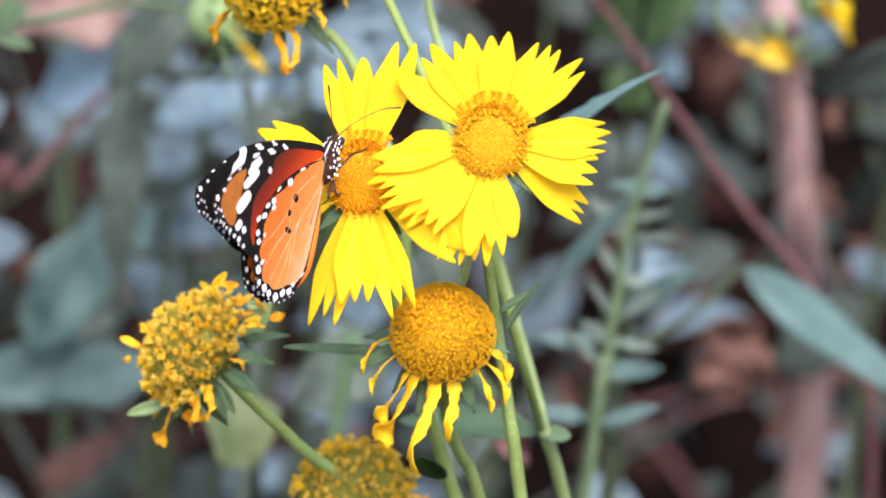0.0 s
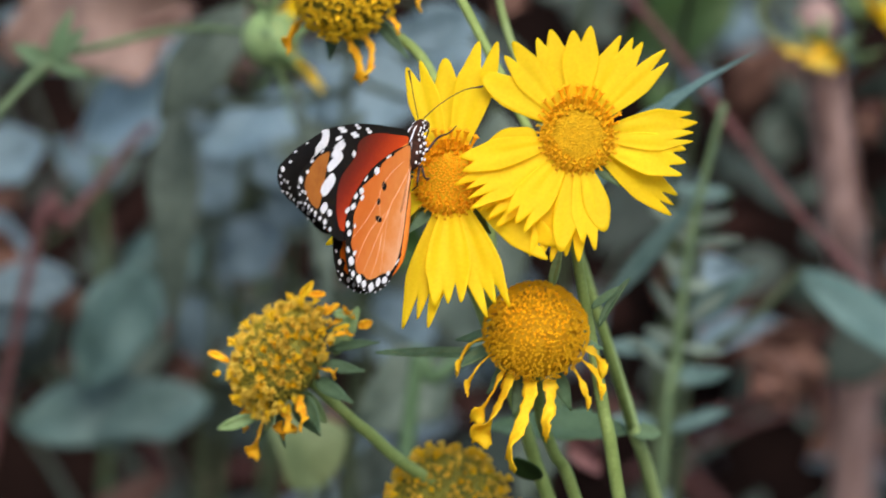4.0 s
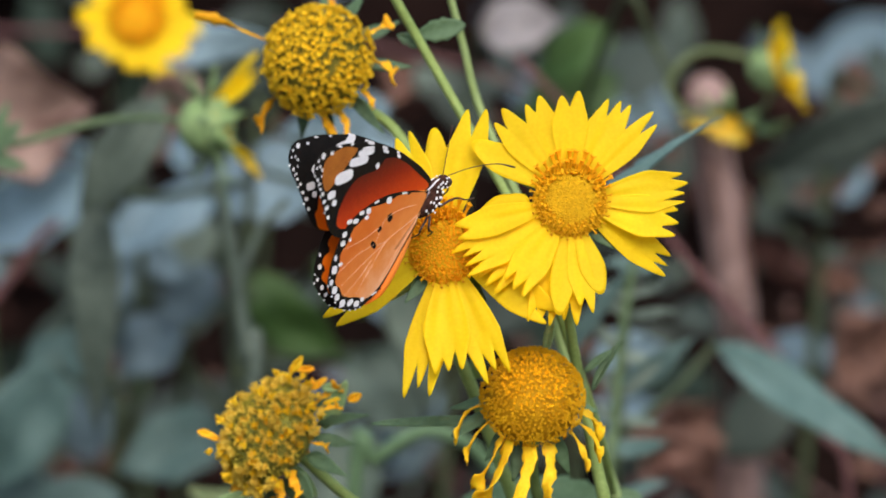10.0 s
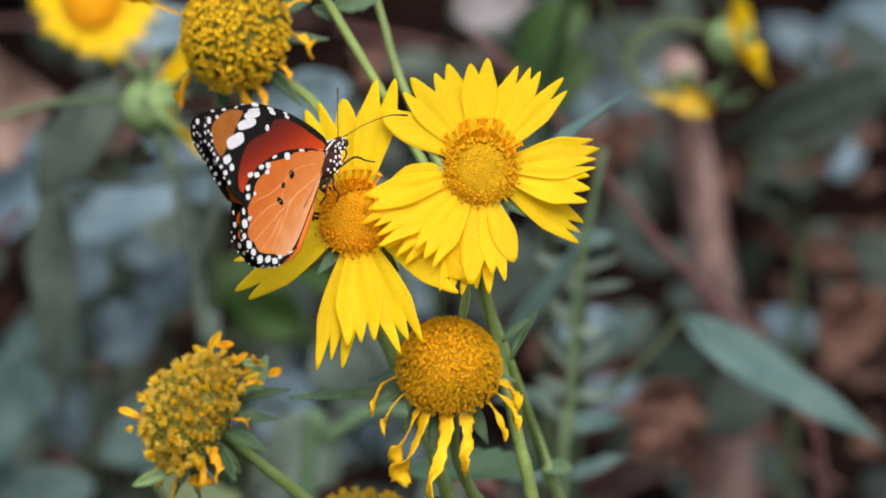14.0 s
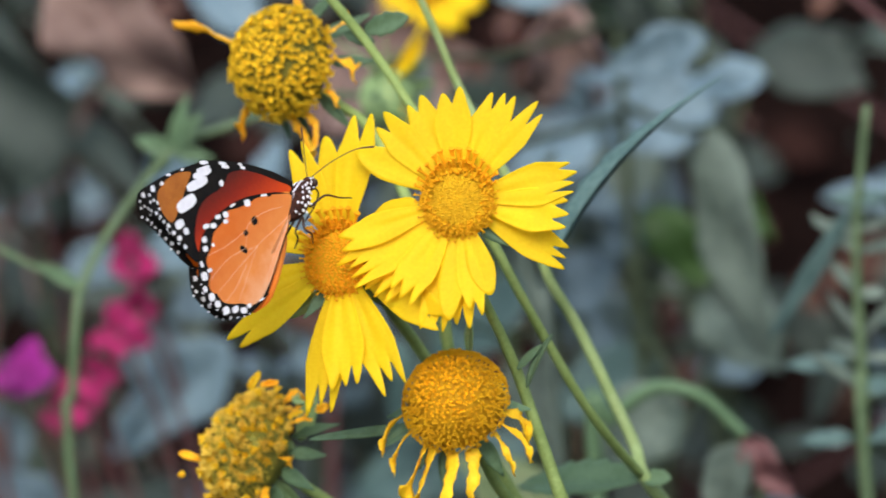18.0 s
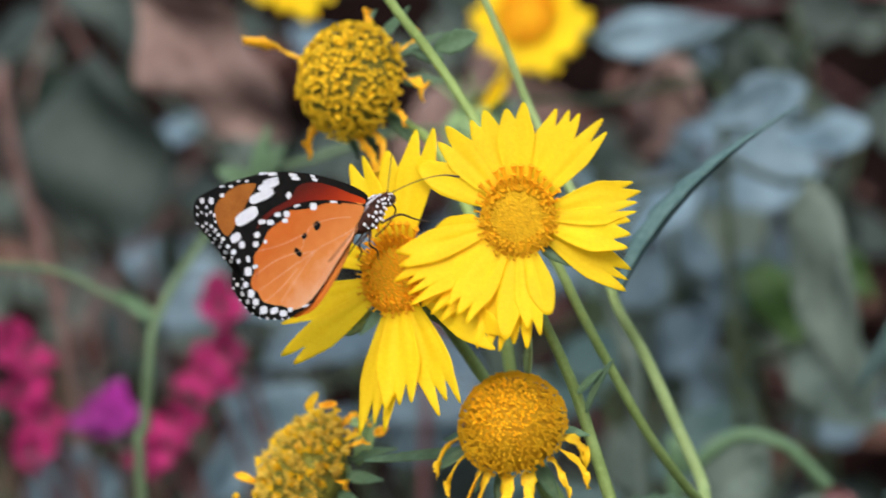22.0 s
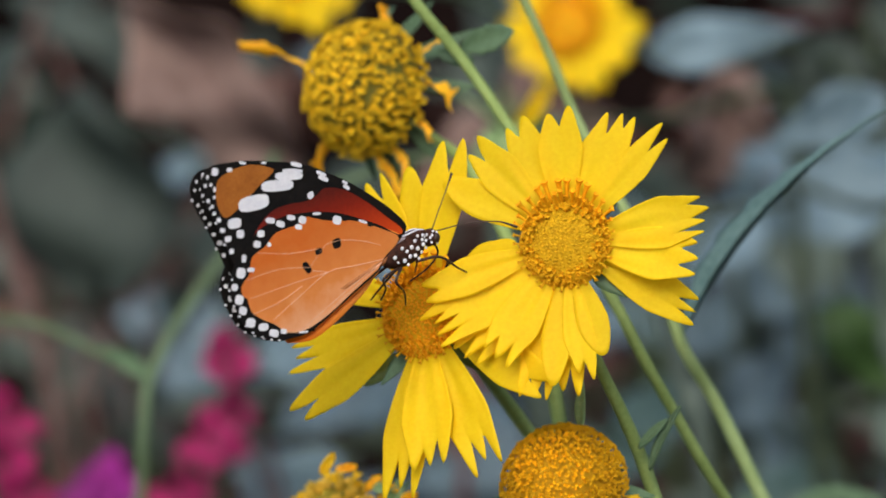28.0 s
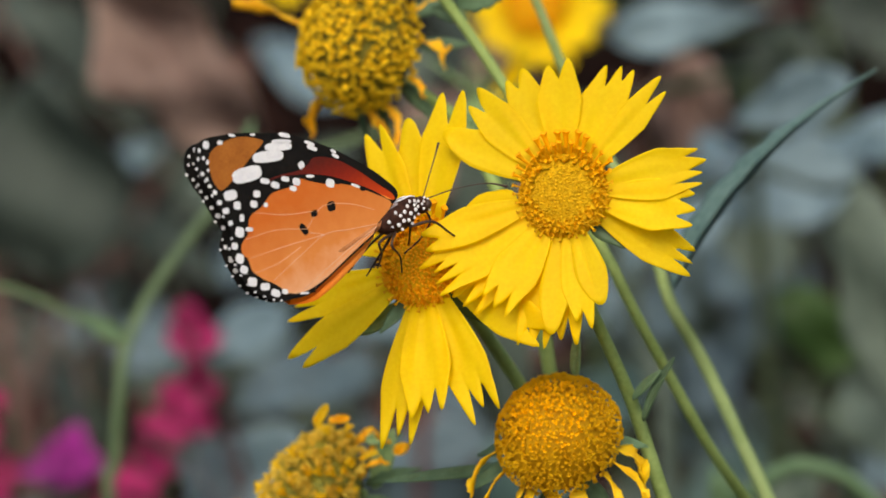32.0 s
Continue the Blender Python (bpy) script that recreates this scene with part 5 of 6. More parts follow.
def make_undergrowth():
    """Leaves, twigs and litter too many to count, farther back on the bank."""
    looks = (("undergrowth", LEAF_SHADE, 230, "dull undergrowth leaves with shade painted into their colour", (0.016, 0.036), (0.14, 0.40), (0.47, 0.66)),
             ("undergrowth", LEAF_BLUE, 90, "blurred blue-grey leaves between the shrubs", (0.014, 0.030), (0.14, 0.40), (0.46, 0.64)),
             ("leaf_litter", DRY, 70, "brown dry leaves caught in the undergrowth", (0.012, 0.03), (0.14, 0.42), (0.48, 0.66)),
             ("undergrowth", LEAF_BLUE, 170, "blurred blue-grey undergrowth leaves", (0.022, 0.045), (0.02, 0.20), (0.72, 1.15)),
             ("undergrowth", LEAF_DARK, 170, "undergrowth leaves with deep shade painted into their colour", (0.02, 0.05), (0.0, 0.16), (0.72, 1.15)),
             ("undergrowth", LEAF_GREY, 260, "small grey-green undergrowth leaves", (0.010, 0.026), (0.12, 0.36), (0.58, 0.78)),
             ("leaf_litter", LITTER, 520, "dry brown leaf litter on the bank with shade put into its colour", (0.02, 0.045), (0.002, 0.02), (0.72, 1.15)),
             ("leaf_litter", DRY, 90, "pinkish-brown dry leaves on the bank", (0.012, 0.03), (0.004, 0.03), (0.74, 1.1)))
    for name, material, count, label, size, lift, band in looks:
        bm = bmesh.new()
        for _ in range(count):
            x, y = random.uniform(-0.5, 0.4), random.uniform(*band)
            z = ground_height(x, y) + random.uniform(*lift)
            b = Vector((x, y, z))
            d = Vector((random.uniform(-1, 1), random.uniform(-0.6, 0.6), random.uniform(-0.7, 0.7) if lift[1] > 0.05 else random.uniform(-0.1, 0.5))).normalized()
            length = random.uniform(*size)
            sheet(leaf_shape(b, b + d * length, length * random.uniform(0.3, 0.6), (random.uniform(-0.6, 0.6), -0.7, 0.7), 0.45, random.uniform(0.1, 0.5), random.uniform(-0.1, 0.2), 0, 0.05, random.uniform(-0.5, 0.5)), 6, 4, 0.0005, bm)
        tagged(mesh_object(name, bm, material), label, "leaves", "", "stuff")
    for material, count, label in ((VINE_RED, 14, "thin reddish twigs tangled on the bank"), (LEAF_GREY, 40, "thin grey-green stalks of the undergrowth"), (BARK, 10, "pale dry twigs tangled on the bank")):
        bm = bmesh.new()
        for _ in range(count):
            x, y = random.uniform(-0.45, 0.35), random.uniform(0.58, 0.84)
            a = Vector((x, y, ground_height(x, y) - 0.01))
            lean = Vector((random.uniform(-1.2, 1.2), random.uniform(-0.25, 0.1), random.uniform(0.3, 1.0))).normalized() * random.uniform(0.22, 0.46)
            bend = Vector((random.uniform(-0.03, 0.03), 0, random.uniform(-0.01, 0.03)))
            tube([a, a + lean * 0.5 + bend, a + lean], (random.uniform(0.0012, 0.002), 0.0006), 6, 5, bm)
        tagged(mesh_object("undergrowth_stalks", bm, material), label, "twigs", "", "stuff")


# ---------------------------------------------------------------- the butterfly
BASE = (2.5, 3.2)
TILT = radians(33)
FORE = [(1.7, 4.3), (-1.5, 6.6), (-4.7, 8.1), (-10.0, 10.1), (-15.3, 11.5), (-20.3, 12.3), (-25.8, 12.2), (-30.0, 12.0), (-33.6, 11.4), (-36.7, 10.6), (-38.0, 9.0), (-38.1, 7.1), (-36.9, 4.7), (-35.4, 3.1), (-33.8, 0.9), (-32.0, -1.5), (-30.7, -3.4), (-28.3, -5.3), (-24.0, -5.7), (-18.4, -4.1), (-7.9, -1.0), (-0.4, 1.9)]
FORE_PATCH = [(0.9, 3.8), (-2.6, 5.6), (-6.8, 7.6), (-11.1, 9.0), (-14.8, 9.0), (-16.3, 7.7), (-18.4, 6.7), (-21.6, 6.0), (-24.2, 4.9), (-26.3, 2.7), (-28.1, -1.1), (-26.8, -3.9), (-18.4, -3.2), (-7.9, -0.4), (-0.4, 2.5)]
APEX = [(-35.1, 8.7), (-32.5, 10.5), (-28.9, 11.5), (-25.3, 11.2), (-25.0, 10.6), (-27.1, 8.6), (-30.4, 5.1), (-32.8, 3.2), (-34.3, 4.2), (-35.2, 6.3)]
HIND = [(0.8, 2.7), (-0.5, 3.1), (-3.4, 4.1), (-6.4, 4.7), (-9.4, 5.2), (-12.5, 5.5), (-16.0, 5.4), (-19.5, 4.9), (-22.1, 4.3), (-24.4, 3.3), (-26.5, 2.0), (-28.1, 0.2), (-29.2, -1.6), (-30.3, -3.4), (-30.9, -5.2), (-31.2, -6.9), (-30.5, -8.6), (-29.1, -10.6), (-27.5, -12.5), (-25.3, -13.6), (-22.9, -14.3), (-20.6, -14.5), (-18.8, -14.0), (-15.2, -12.9), (-12.1, -10.6), (-8.3, -7.3), (-5.1, -4.6), (-2.9, -2.7), (-2.2, -1.1)]
HIND_PATCH = [(0.3, 2.4), (-3.0, 3.6), (-7.5, 4.4), (-10.5, 4.5), (-13.5, 4.2), (-16.6, 4.4), (-17.8, 4.5), (-19.2, 3.3), (-21.2, 2.6), (-23.5, 1.6), (-25.1, -0.4), (-27.2, -2.0), (-27.5, -3.5), (-26.6, -3.9), (-28.1, -5.5), (-28.8, -6.9), (-28.3, -8.1), (-27.2, -8.7), (-26.5, -10.3), (-24.2, -11.4), (-21.7, -12.0), (-19.4, -13.1), (-17.3, -12.9), (-14.7, -11.9), (-11.5, -9.7), (-8.3, -6.9), (-5.0, -4.1), (-3.1, -2.5), (-2.4, -0.9)]
HIND_UPPER = [(0.8, 2.6), (-2.9, 3.9), (-7.5, 4.8), (-12.5, 5.2), (-17.6, 4.4), (-21.6, 3.2), (-23.3, 2.0), (-22.9, 1.0), (-25.6, 0.1), (-26.4, -1.3), (-25.0, -2.1), (-27.8, -3.2), (-28.3, -4.6), (-26.6, -5.2), (-28.7, -6.3), (-28.4, -7.7), (-26.2, -7.8), (-27.5, -9.2), (-26.6, -10.6), (-24.8, -9.7), (-24.9, -11.7), (-23.5, -12.3), (-22.6, -11.0), (-21.9, -12.7), (-20.2, -12.9), (-19.2, -11.7), (-18.4, -13.2), (-16.2, -12.9), (-12.1, -10.5), (-8.3, -7.2), (-5.0, -4.5), (-2.9, -2.6), (-2.2, -1.1)]
FORE_UPPER = [(0.9, 3.8), (-2.6, 5.6), (-6.8, 7.6), (-11.1, 9.0), (-14.8, 9.4), (-17.0, 8.4), (-19.0, 7.6), (-20.6, 6.4), (-23.0, 5.8), (-24.6, 4.4), (-26.4, 3.6), (-27.2, 1.8), (-28.6, 0.6), (-28.4, -1.4), (-29.2, -2.6), (-28.6, -3.8), (-27.6, -5.2), (-24.0, -5.6), (-18.4, -4.0), (-7.9, -0.9), (-0.4, 1.95)]
UPPER_BAR = [(-19.6, 11.9), (-21.6, 12.0), (-22.4, 11.2), (-24.6, 10.4), (-25.6, 9.3), (-27.4, 8.6), (-28.4, 7.3), (-31.0, 6.3), (-31.1, 5.0), (-29.0, 4.6), (-27.0, 5.4), (-26.2, 6.6), (-24.6, 7.3), (-23.9, 8.5), (-22.0, 9.2), (-20.4, 10.4)]
INNER_EDGE = [(-18.8, -14.0), (-15.2, -12.9), (-12.1, -10.6), (-8.3, -7.3), (-5.1, -4.6), (-2.9, -2.7)]
FORE_SPOTS = [(-28.0, 5.8, 2.91, 1.17, 14), (-23.9, 8.7, 3.06, 0.88, 8), (-21.9, 10.3, 2.65, 0.63, 5), (-21.3, 11.1, 1.94, 0.34, 3), (-20.7, 12.1, 1.12, 0.34, -8), (-15.8, 11.1, 1.02, 0.29, -14), (-15.3, 10.4, 1.02, 0.34, -14), (-11.1, 10.1, 0.56, 0.24, -20), (-10.7, 9.4, 0.71, 0.29, -20), (-17.4, 7.7, 0.61, 0.54, 35), (-31.2, 2.5, 1.28, 0.78, 12), (-29.9, 1.0, 0.71, 0.63, 0)]
FORE_DOTS = [(-35.9, 9.9, 0.82, 0.83), (-33.2, 10.4, 0.71, 0.44), (-30.9, 11.6, 0.87, 0.29), (-26.9, 11.9, 0.66, 0.24), (-37.2, 9.0, 0.36, 0.44), (-37.4, 7.7, 0.36, 0.39), (-36.4, 7.9, 0.36, 0.39), (-35.6, 7.3, 0.36, 0.49), (-35.5, 6.1, 0.31, 0.34), (-36.6, 5.5, 0.46, 0.44), (-35.7, 4.7, 0.36, 0.39), (-35.2, 3.7, 0.46, 0.39), (-34.2, 2.8, 0.56, 0.49), (-33.3, 1.3, 0.66, 0.49), (-32.1, 0.1, 0.87, 0.63), (-31.2, -1.7, 0.61, 0.54), (-37.7, 6.2, 0.26, 0.34), (-36.1, 4.4, 0.2, 0.29), (-34.7, 2.3, 0.26, 0.29), (-32.6, -0.8, 0.26, 0.29)]
HIND_DOTS = [(-24.7, 3.5, 0.92, 0.45), (-22.7, 3.1, 0.87, 0.5), (-20.8, 4.2, 0.82, 0.41), (-18.6, 4.0, 0.77, 0.59), (-19.2, 2.9, 0.71, 0.41), (-26.2, 1.4, 0.71, 0.55), (-26.7, -0.2, 0.71, 0.55), (-28.9, -2.5, 0.46, 0.59), (-24.4, -0.1, 0.41, 0.36), (-29.2, -4.7, 0.87, 0.82), (-27.4, -4.1, 0.71, 0.36), (-30.1, -6.9, 0.61, 0.55), (-29.0, -8.7, 0.82, 0.77), (-28.1, -10.3, 0.77, 0.64), (-26.4, -12.0, 0.92, 0.73), (-23.9, -12.5, 0.97, 0.59), (-21.8, -13.3, 0.92, 0.59), (-20.0, -12.9, 0.61, 0.41), (-12.0, 4.4, 0.87, 0.68), (-16.0, 5.1, 0.82, 0.23), (-7.0, 4.5, 0.92, 0.23), (-16.2, -12.8, 0.92, 0.18)]
FRINGE = [(-30.7, -5.8, 0.18, 0.19), (-31.0, -7.4, 0.18, 0.19), (-29.8, -9.7, 0.22, 0.16), (-28.6, -11.2, 0.22, 0.16), (-27.2, -12.5, 0.22, 0.16), (-25.7, -13.5, 0.22, 0.16), (-23.9, -14.0, 0.25, 0.13), (-22.1, -14.3, 0.25, 0.13), (-20.6, -14.3, 0.22, 0.13)]
CELL_SPOTS = [(-11.6, 0.9, 0.82, 0.77, 20), (-14.9, -0.5, 0.66, 0.5, 20), (-16.8, -3.1, 1.02, 0.55, -42)]
BLACK_CELLS = [(-14.0, 4.8, 0.77, 0.5), (-10.6, 4.8, 0.61, 0.45), (-5.5, 4.2, 0.56, 0.36), (-18.6, -13.4, 0.82, 0.36), (-14.7, -12.4, 0.71, 0.18)]
VEINS = [[(-2.3, -0.9), (-7.9, -2.3), (-12.6, -3.5), (-17.4, -7.3), (-22.2, -11.4)], [(-12.6, -3.5), (-19.3, -5.7), (-26.9, -8.4)], [(-15.1, -0.2), (-20.5, -1.2), (-26.5, -1.5)], [(-16.1, -3.0), (-22.1, -3.7), (-28.0, -5.7)], [(-15.6, -3.5), (-12.6, -3.5)], [(-11.5, 1.4), (-7.2, 1.6), (-3.1, 1.2)], [(-2.6, -1.4), (-8.2, -5.6), (-16.7, -12.6)], [(-17.3, -5.9), (-21.5, -8.7), (-26.1, -10.7)], [(-2.6, -1.5), (-7.2, -5.5), (-13.6, -11.1)], [(-11.5, 1.3), (-13.8, 0.4), (-16.1, -2.9)]]


def slab(outline, y0, y1, steps=4, bm=None, curve=True):
    """A flat plate in the wing's plane between two offsets, from a smooth outline in mm."""
    bm = bm or bmesh.new()
    pts = curve_points([(p[0], p[1], 0) for p in outline], steps, True) if curve else [Vector((p[0], p[1], 0)) for p in outline]
    rows = [[bm.verts.new(((p.x - BASE[0]) * 0.001, y * 0.001, (p.y - BASE[1]) * 0.001)) for p in pts] for y in (y0, y1)]
    n = len(pts)
    caps = [bm.faces.new(rows[0]), bm.faces.new(rows[1][::-1])]
    for j in range(n):
        bm.faces.new((rows[0][j], rows[1][j], rows[1][(j + 1) % n], rows[0][(j + 1) % n]))
    bmesh.ops.triangulate(bm, faces=caps)
    return bm


def spot(x, z, rx, rz, angle):
    a = radians(angle)
    out = []
    for k in range(12):
        t = 2 * math.pi * (k + 0.5) / 12
        u, v = (math.copysign(abs(w) ** 0.65, w) for w in (math.cos(t), math.sin(t)))
        out.append((x + rx * u * math.cos(a) - rz * v * math.sin(a), z + rx * u * math.sin(a) + rz * v * math.cos(a)))
    return out


def wing(fly, name, side, fore):
    """One wing; side -1 is the butterfly's right wing, whose under side looks along -y."""
    o = 0.75 if fore else 0.95
    outline = FORE if fore else HIND

    def off(a, b):
        return (side * a, side * b)
    w = part(name, slab(outline, *off(o - 0.05, o + 0.05)), WING_BLACK, fly, "black-bordered orange " + ("forewing" if fore else "hindwing"), False)
    under, upper = (o + 0.04, o + 0.07), (o - 0.07, o - 0.04)
    dots = FORE_DOTS if fore else HIND_DOTS
    if fore:
        part("under_patch", slab(FORE_PATCH, *off(*under)), WING_FORE_UNDER, w, "dark red under side", False)
        part("apex_patch", slab(APEX, *off(*under)), WING_APEX, w, "tawny apex patch", False)
        part("upper_patch", slab(FORE_UPPER, *off(*upper)), WING_FORE_UPPER, w, "orange upper side", False)
    else:
        part("under_patch", slab(HIND_PATCH, *off(*under)), WING_UNDER, w, "salmon-orange under side", False)
        part("upper_patch", slab(HIND_UPPER, *off(*upper)), WING_UPPER, w, "bright orange upper side", False)
        for q in CELL_SPOTS:
            part("black_spot", slab(spot(*q), *off(o + 0.06, o + 0.10), 1, None, False), WING_BLACK, w, "", False)
            part("black_spot", slab(spot(q[0], q[1], q[2] * 0.8, q[3] * 0.6, q[4]), *off(o - 0.10, o - 0.06), 1, None, False), WING_BLACK, w, "", False)
        # black cells along the front edge and the veins of the under side
        for x, z, rx, rz in BLACK_CELLS:
            part("black_cell", slab(spot(x, z, rx, rz, 0), *off(o + 0.06, o + 0.085), 1, None, False), WING_BLACK, w, "", False)
        for line in VEINS:
            pts = [Vector(((x - BASE[0]) * 0.001, side * (o + 0.06) * 0.001, (z - BASE[1]) * 0.001)) for x, z in line]
            part("vein", tube(pts, (0.000065, 0.00004), 5, 4), WING_VEIN, w)
        # the inner margin folds in beside the abdomen
        pts = curve_points([(x, z, 0) for x, z in INNER_EDGE], 4)
        bm = bmesh.new()
        rim = []
        for k, p in enumerate(pts):
            wide = 2.3 * math.sin(math.pi * (0.12 + 0.82 * k / (len(pts) - 1))) ** 0.6
            row = []
            for u in (0.0, 0.55, 1.0):
                x, y, z = p.x + wide * u * 0.44, side * (o - wide * u * 0.70), p.y - wide * u * 0.55
                row.append([bm.verts.new(((x - BASE[0]) * 0.001, (y + side * e) * 0.001, (z - BASE[1]) * 0.001)) for e in (-0.04, 0.04)])
            rim.append(row)
        for r0, r1 in zip(rim, rim[1:]):
            for q in (0, 1):
                bm.faces.new((r0[q][0], r0[q + 1][0], r1[q + 1][0], r1[q][0]))
                bm.faces.new((r0[q][1], r1[q][1], r1[q + 1][1], r0[q + 1][1]))
            bm.faces.new((r0[2][0], r0[2][1], r1[2][1], r1[2][0]))
        part("inner_fold", bm, WING_UPPER, w, "pale orange inner margin")
        for x, z, rx, rz in FRINGE:
            part("border_dot", slab(spot(x, z, rx, rz, 0), *off(o - 0.07, o + 0.07), 1, None, False), WING_WHITE, w, "", False)
    for x, z, rx, rz in dots:
        part("border_dot", slab(spot(x, z, rx * (0.74 if fore else 0.98), rz * (0.74 if fore else 0.98), random.uniform(-12, 12)), *off(o + 0.065, o + 0.10), 1, None, False), WING_WHITE, w, "", False)
        if z > 9 or x < -28:
            part("border_dot", slab(spot(x, z, rx * 0.6, rz * 0.6, 0), *off(o - 0.10, o - 0.045), 1, None, False), WING_WHITE, w, "", False)
    if fore:
        for x, z, rx, rz, a in FORE_SPOTS:
            part("white_spot", slab(spot(x, z, rx, rz, a), *off(o + 0.065, o + 0.10), 1, None, False), WING_WHITE, w, "", False)
            if rx < 1.3:
                part("white_spot", slab(spot(x, z, rx * 0.95, rz * 0.95, a), *off(o - 0.10, o - 0.045), 1, None, False), WING_WHITE, w, "", False)
        part("white_bar", slab(UPPER_BAR, *off(o - 0.10, o - 0.045)), WING_WHITE, w, "slanting white bar", False)
    return w


def make_butterfly():
    fly = thing("butterfly", "orange butterfly with black white-spotted wing borders feeding on a flower", "butterfly")
    ax = Vector((math.cos(TILT), 0, math.sin(TILT)))
    ax_thorax = Vector((math.cos(radians(24)), 0, math.sin(radians(24))))
    turn = ax_thorax.to_track_quat("Z", "Y").to_matrix()
    bm = bmesh.new()
    ball(bm, V((1.9, 0, 0.3)), (0.0021, 0.0022, 0.0042), turn, 16, 12)
    ball(bm, V((3.4, 0, 2.5)), (0.0013, 0.0012, 0.0030), turn, 14, 10)
    thorax = part("thorax", bm, BODY_BLACK, fly, "black white-spotted thorax")
    bm = bmesh.new()
    ball(bm, V((7.0, 0, 2.9)), (0.0014, 0.0014, 0.0014), turn, 14, 10)
    head = part("head", bm, BODY_BLACK, fly, "black white-spotted head")
    for s in (-1, 1):
        bm = bmesh.new()
        ball(bm, V((7.4, s * 1.05, 2.95)), (0.0007, 0.0006, 0.0008), None, 10, 8)
        part("eye", bm, LEG, head, "dark brown eye")
    bm = bmesh.new()
    a0 = Vector((0.4, 0, 0.6))
    tube([V(a0), V(a0 - ax * 5), V(a0 - ax * 11), V(a0 - ax * 14.5), V(a0 - ax * 17.0)], (0.0009, 0.00105, 0.00105, 0.0009, 0.0004), 12, 5, bm)
    part("abdomen", bm, ABDOMEN, fly, "tawny slender abdomen")
    bm = bmesh.new()
    for side in (-1, 1):
        for x, y, z, r in ((1.2, 1.9, -0.9, 0.42), (0.4, 1.7, -0.1, 0.45), (2.0, 2.1, -0.2, 0.38), (3.0, 2.1, 0.0, 0.36), (2.2, 2.0, 1.2, 0.4), (3.4, 2.0, 1.1, 0.38), (4.4, 1.6, 0.6, 0.34), (4.6, 1.7, 1.8, 0.36), (3.0, 1.6, 2.2, 0.34), (5.4, 1.2, 2.4, 0.3), (5.6, 1.1, 1.3, 0.26), (6.4, 1.35, 3.3, 0.24), (6.4, 1.4, 2.2, 0.24), (1.4, 2.0, 0.5, 0.36), (5.2, 0.9, 3.0, 0.28), (0.2, 1.6, -1.2, 0.32), (3.9, 1.8, -0.4, 0.28), (4.6, 1.3, 3.2, 0.3), (5.6, 1.0, 3.3, 0.28), (3.5, 1.5, 3.0, 0.3), (6.6, 1.2, 3.9, 0.24), (7.4, 1.1, 3.8, 0.22), (7.7, 1.15, 2.2, 0.24), (6.2, 1.2, 2.9, 0.26), (0.4, 2.0, 0.9, 0.34), (-0.6, 1.7, -0.6, 0.36), (1.9, 1.9, -1.5, 0.3), (4.3, 1.7, 2.5, 0.3)):
            bm = bmesh.new()
            ball(bm, V((x, side * y * 0.98, z)), (r * 0.001, 0.00012, r * 0.0009), None, 8, 5)
            part("white_spot", bm, WING_WHITE, thorax)
    bm = bmesh.new()
    ball(bm, V((0.4, 0, 1.8)), (0.0010, 0.0007, 0.0026), turn, 14, 10)
    part("hair_tuft", bm, THORAX_HAIR, thorax, "grey-mauve hair between the wing bases")
    for s in (-1, 1):
        part("white_stripe", tube([V((5.2, s * 0.5, 4.0)), V((4.0, s * 0.62, 3.9)), V((2.2, s * 0.6, 3.1)), V((0.9, s * 0.4, 2.6))], (0.00010, 0.00016, 0.00016, 0.00010), 6, 4), WING_WHITE, thorax)
    for s in (-1, 1):
        tip = [(7.7, 0.5, 4.2), (8.9, 0.6, 7.6), (9.9, 0.6, 10.5), (10.6, 0.5, 13.0)] if s > 0 else [(7.9, -0.5, 4.0), (10.6, -3.6, 5.4), (13.6, -7.6, 6.2), (15.4, -10.6, 5.6)]
        part("antenna", tube([V(p) for p in tip], (0.00010, 0.00009, 0.00010, 0.00022), 6, 5), LEG, head, "thin dark clubbed antenna")
    part("proboscis", tube([V(p) for p in ((7.8, 0, 2.2), (9.2, 0.5, 0.6), (9.4, 3.0, -1.8), (8.6, 6.0, -4.0))], (0.00018, 0.00012), 6, 5), LEG, head)
    for pts in (((3.6, -1.4, -0.9), (7.2, -2.6, 0.1), (11.5, -2.0, -1.4), (16.2, -0.6, -2.5)), ((4.6, 0.8, 0.0), (7.2, 3.0, 0.4), (9.6, 6.0, -1.4), (11.6, 9.0, -3.0)),
                ((0.9, -1.4, -2.0), (-0.3, -2.0, -4.2), (2.2, -1.0, -5.6), (5.0, 2.0, -7.6)), ((2.4, 0.9, -1.2), (3.6, 4.0, -3.0), (4.4, 8.0, -5.6), (5.2, 11.0, -7.4)),
                ((0.7, -1.0, -2.2), (-2.3, -1.5, -3.9), (-0.6, 0.0, -5.4), (1.0, 3.0, -7.2)), ((1.4, 0.8, -1.0), (0.4, 4.0, -3.4), (0.8, 8.0, -5.6), (1.6, 11.0, -7.2))):
        part("leg", tube([V(p) for p in pts], (0.00026, 0.00022, 0.00016, 0.00012), 7, 4), LEG, fly)
    wings = [(wing(fly, "forewing" if fore else "hindwing", side, fore), side, fore) for side in (-1, 1) for fore in (True, False)]
    return fly, wings


make_ground()
make_plant()
make_side_plants()
make_behind()
make_sticks()
make_pinks()
make_undergrowth()
FLY_OB, WINGS = make_butterfly()

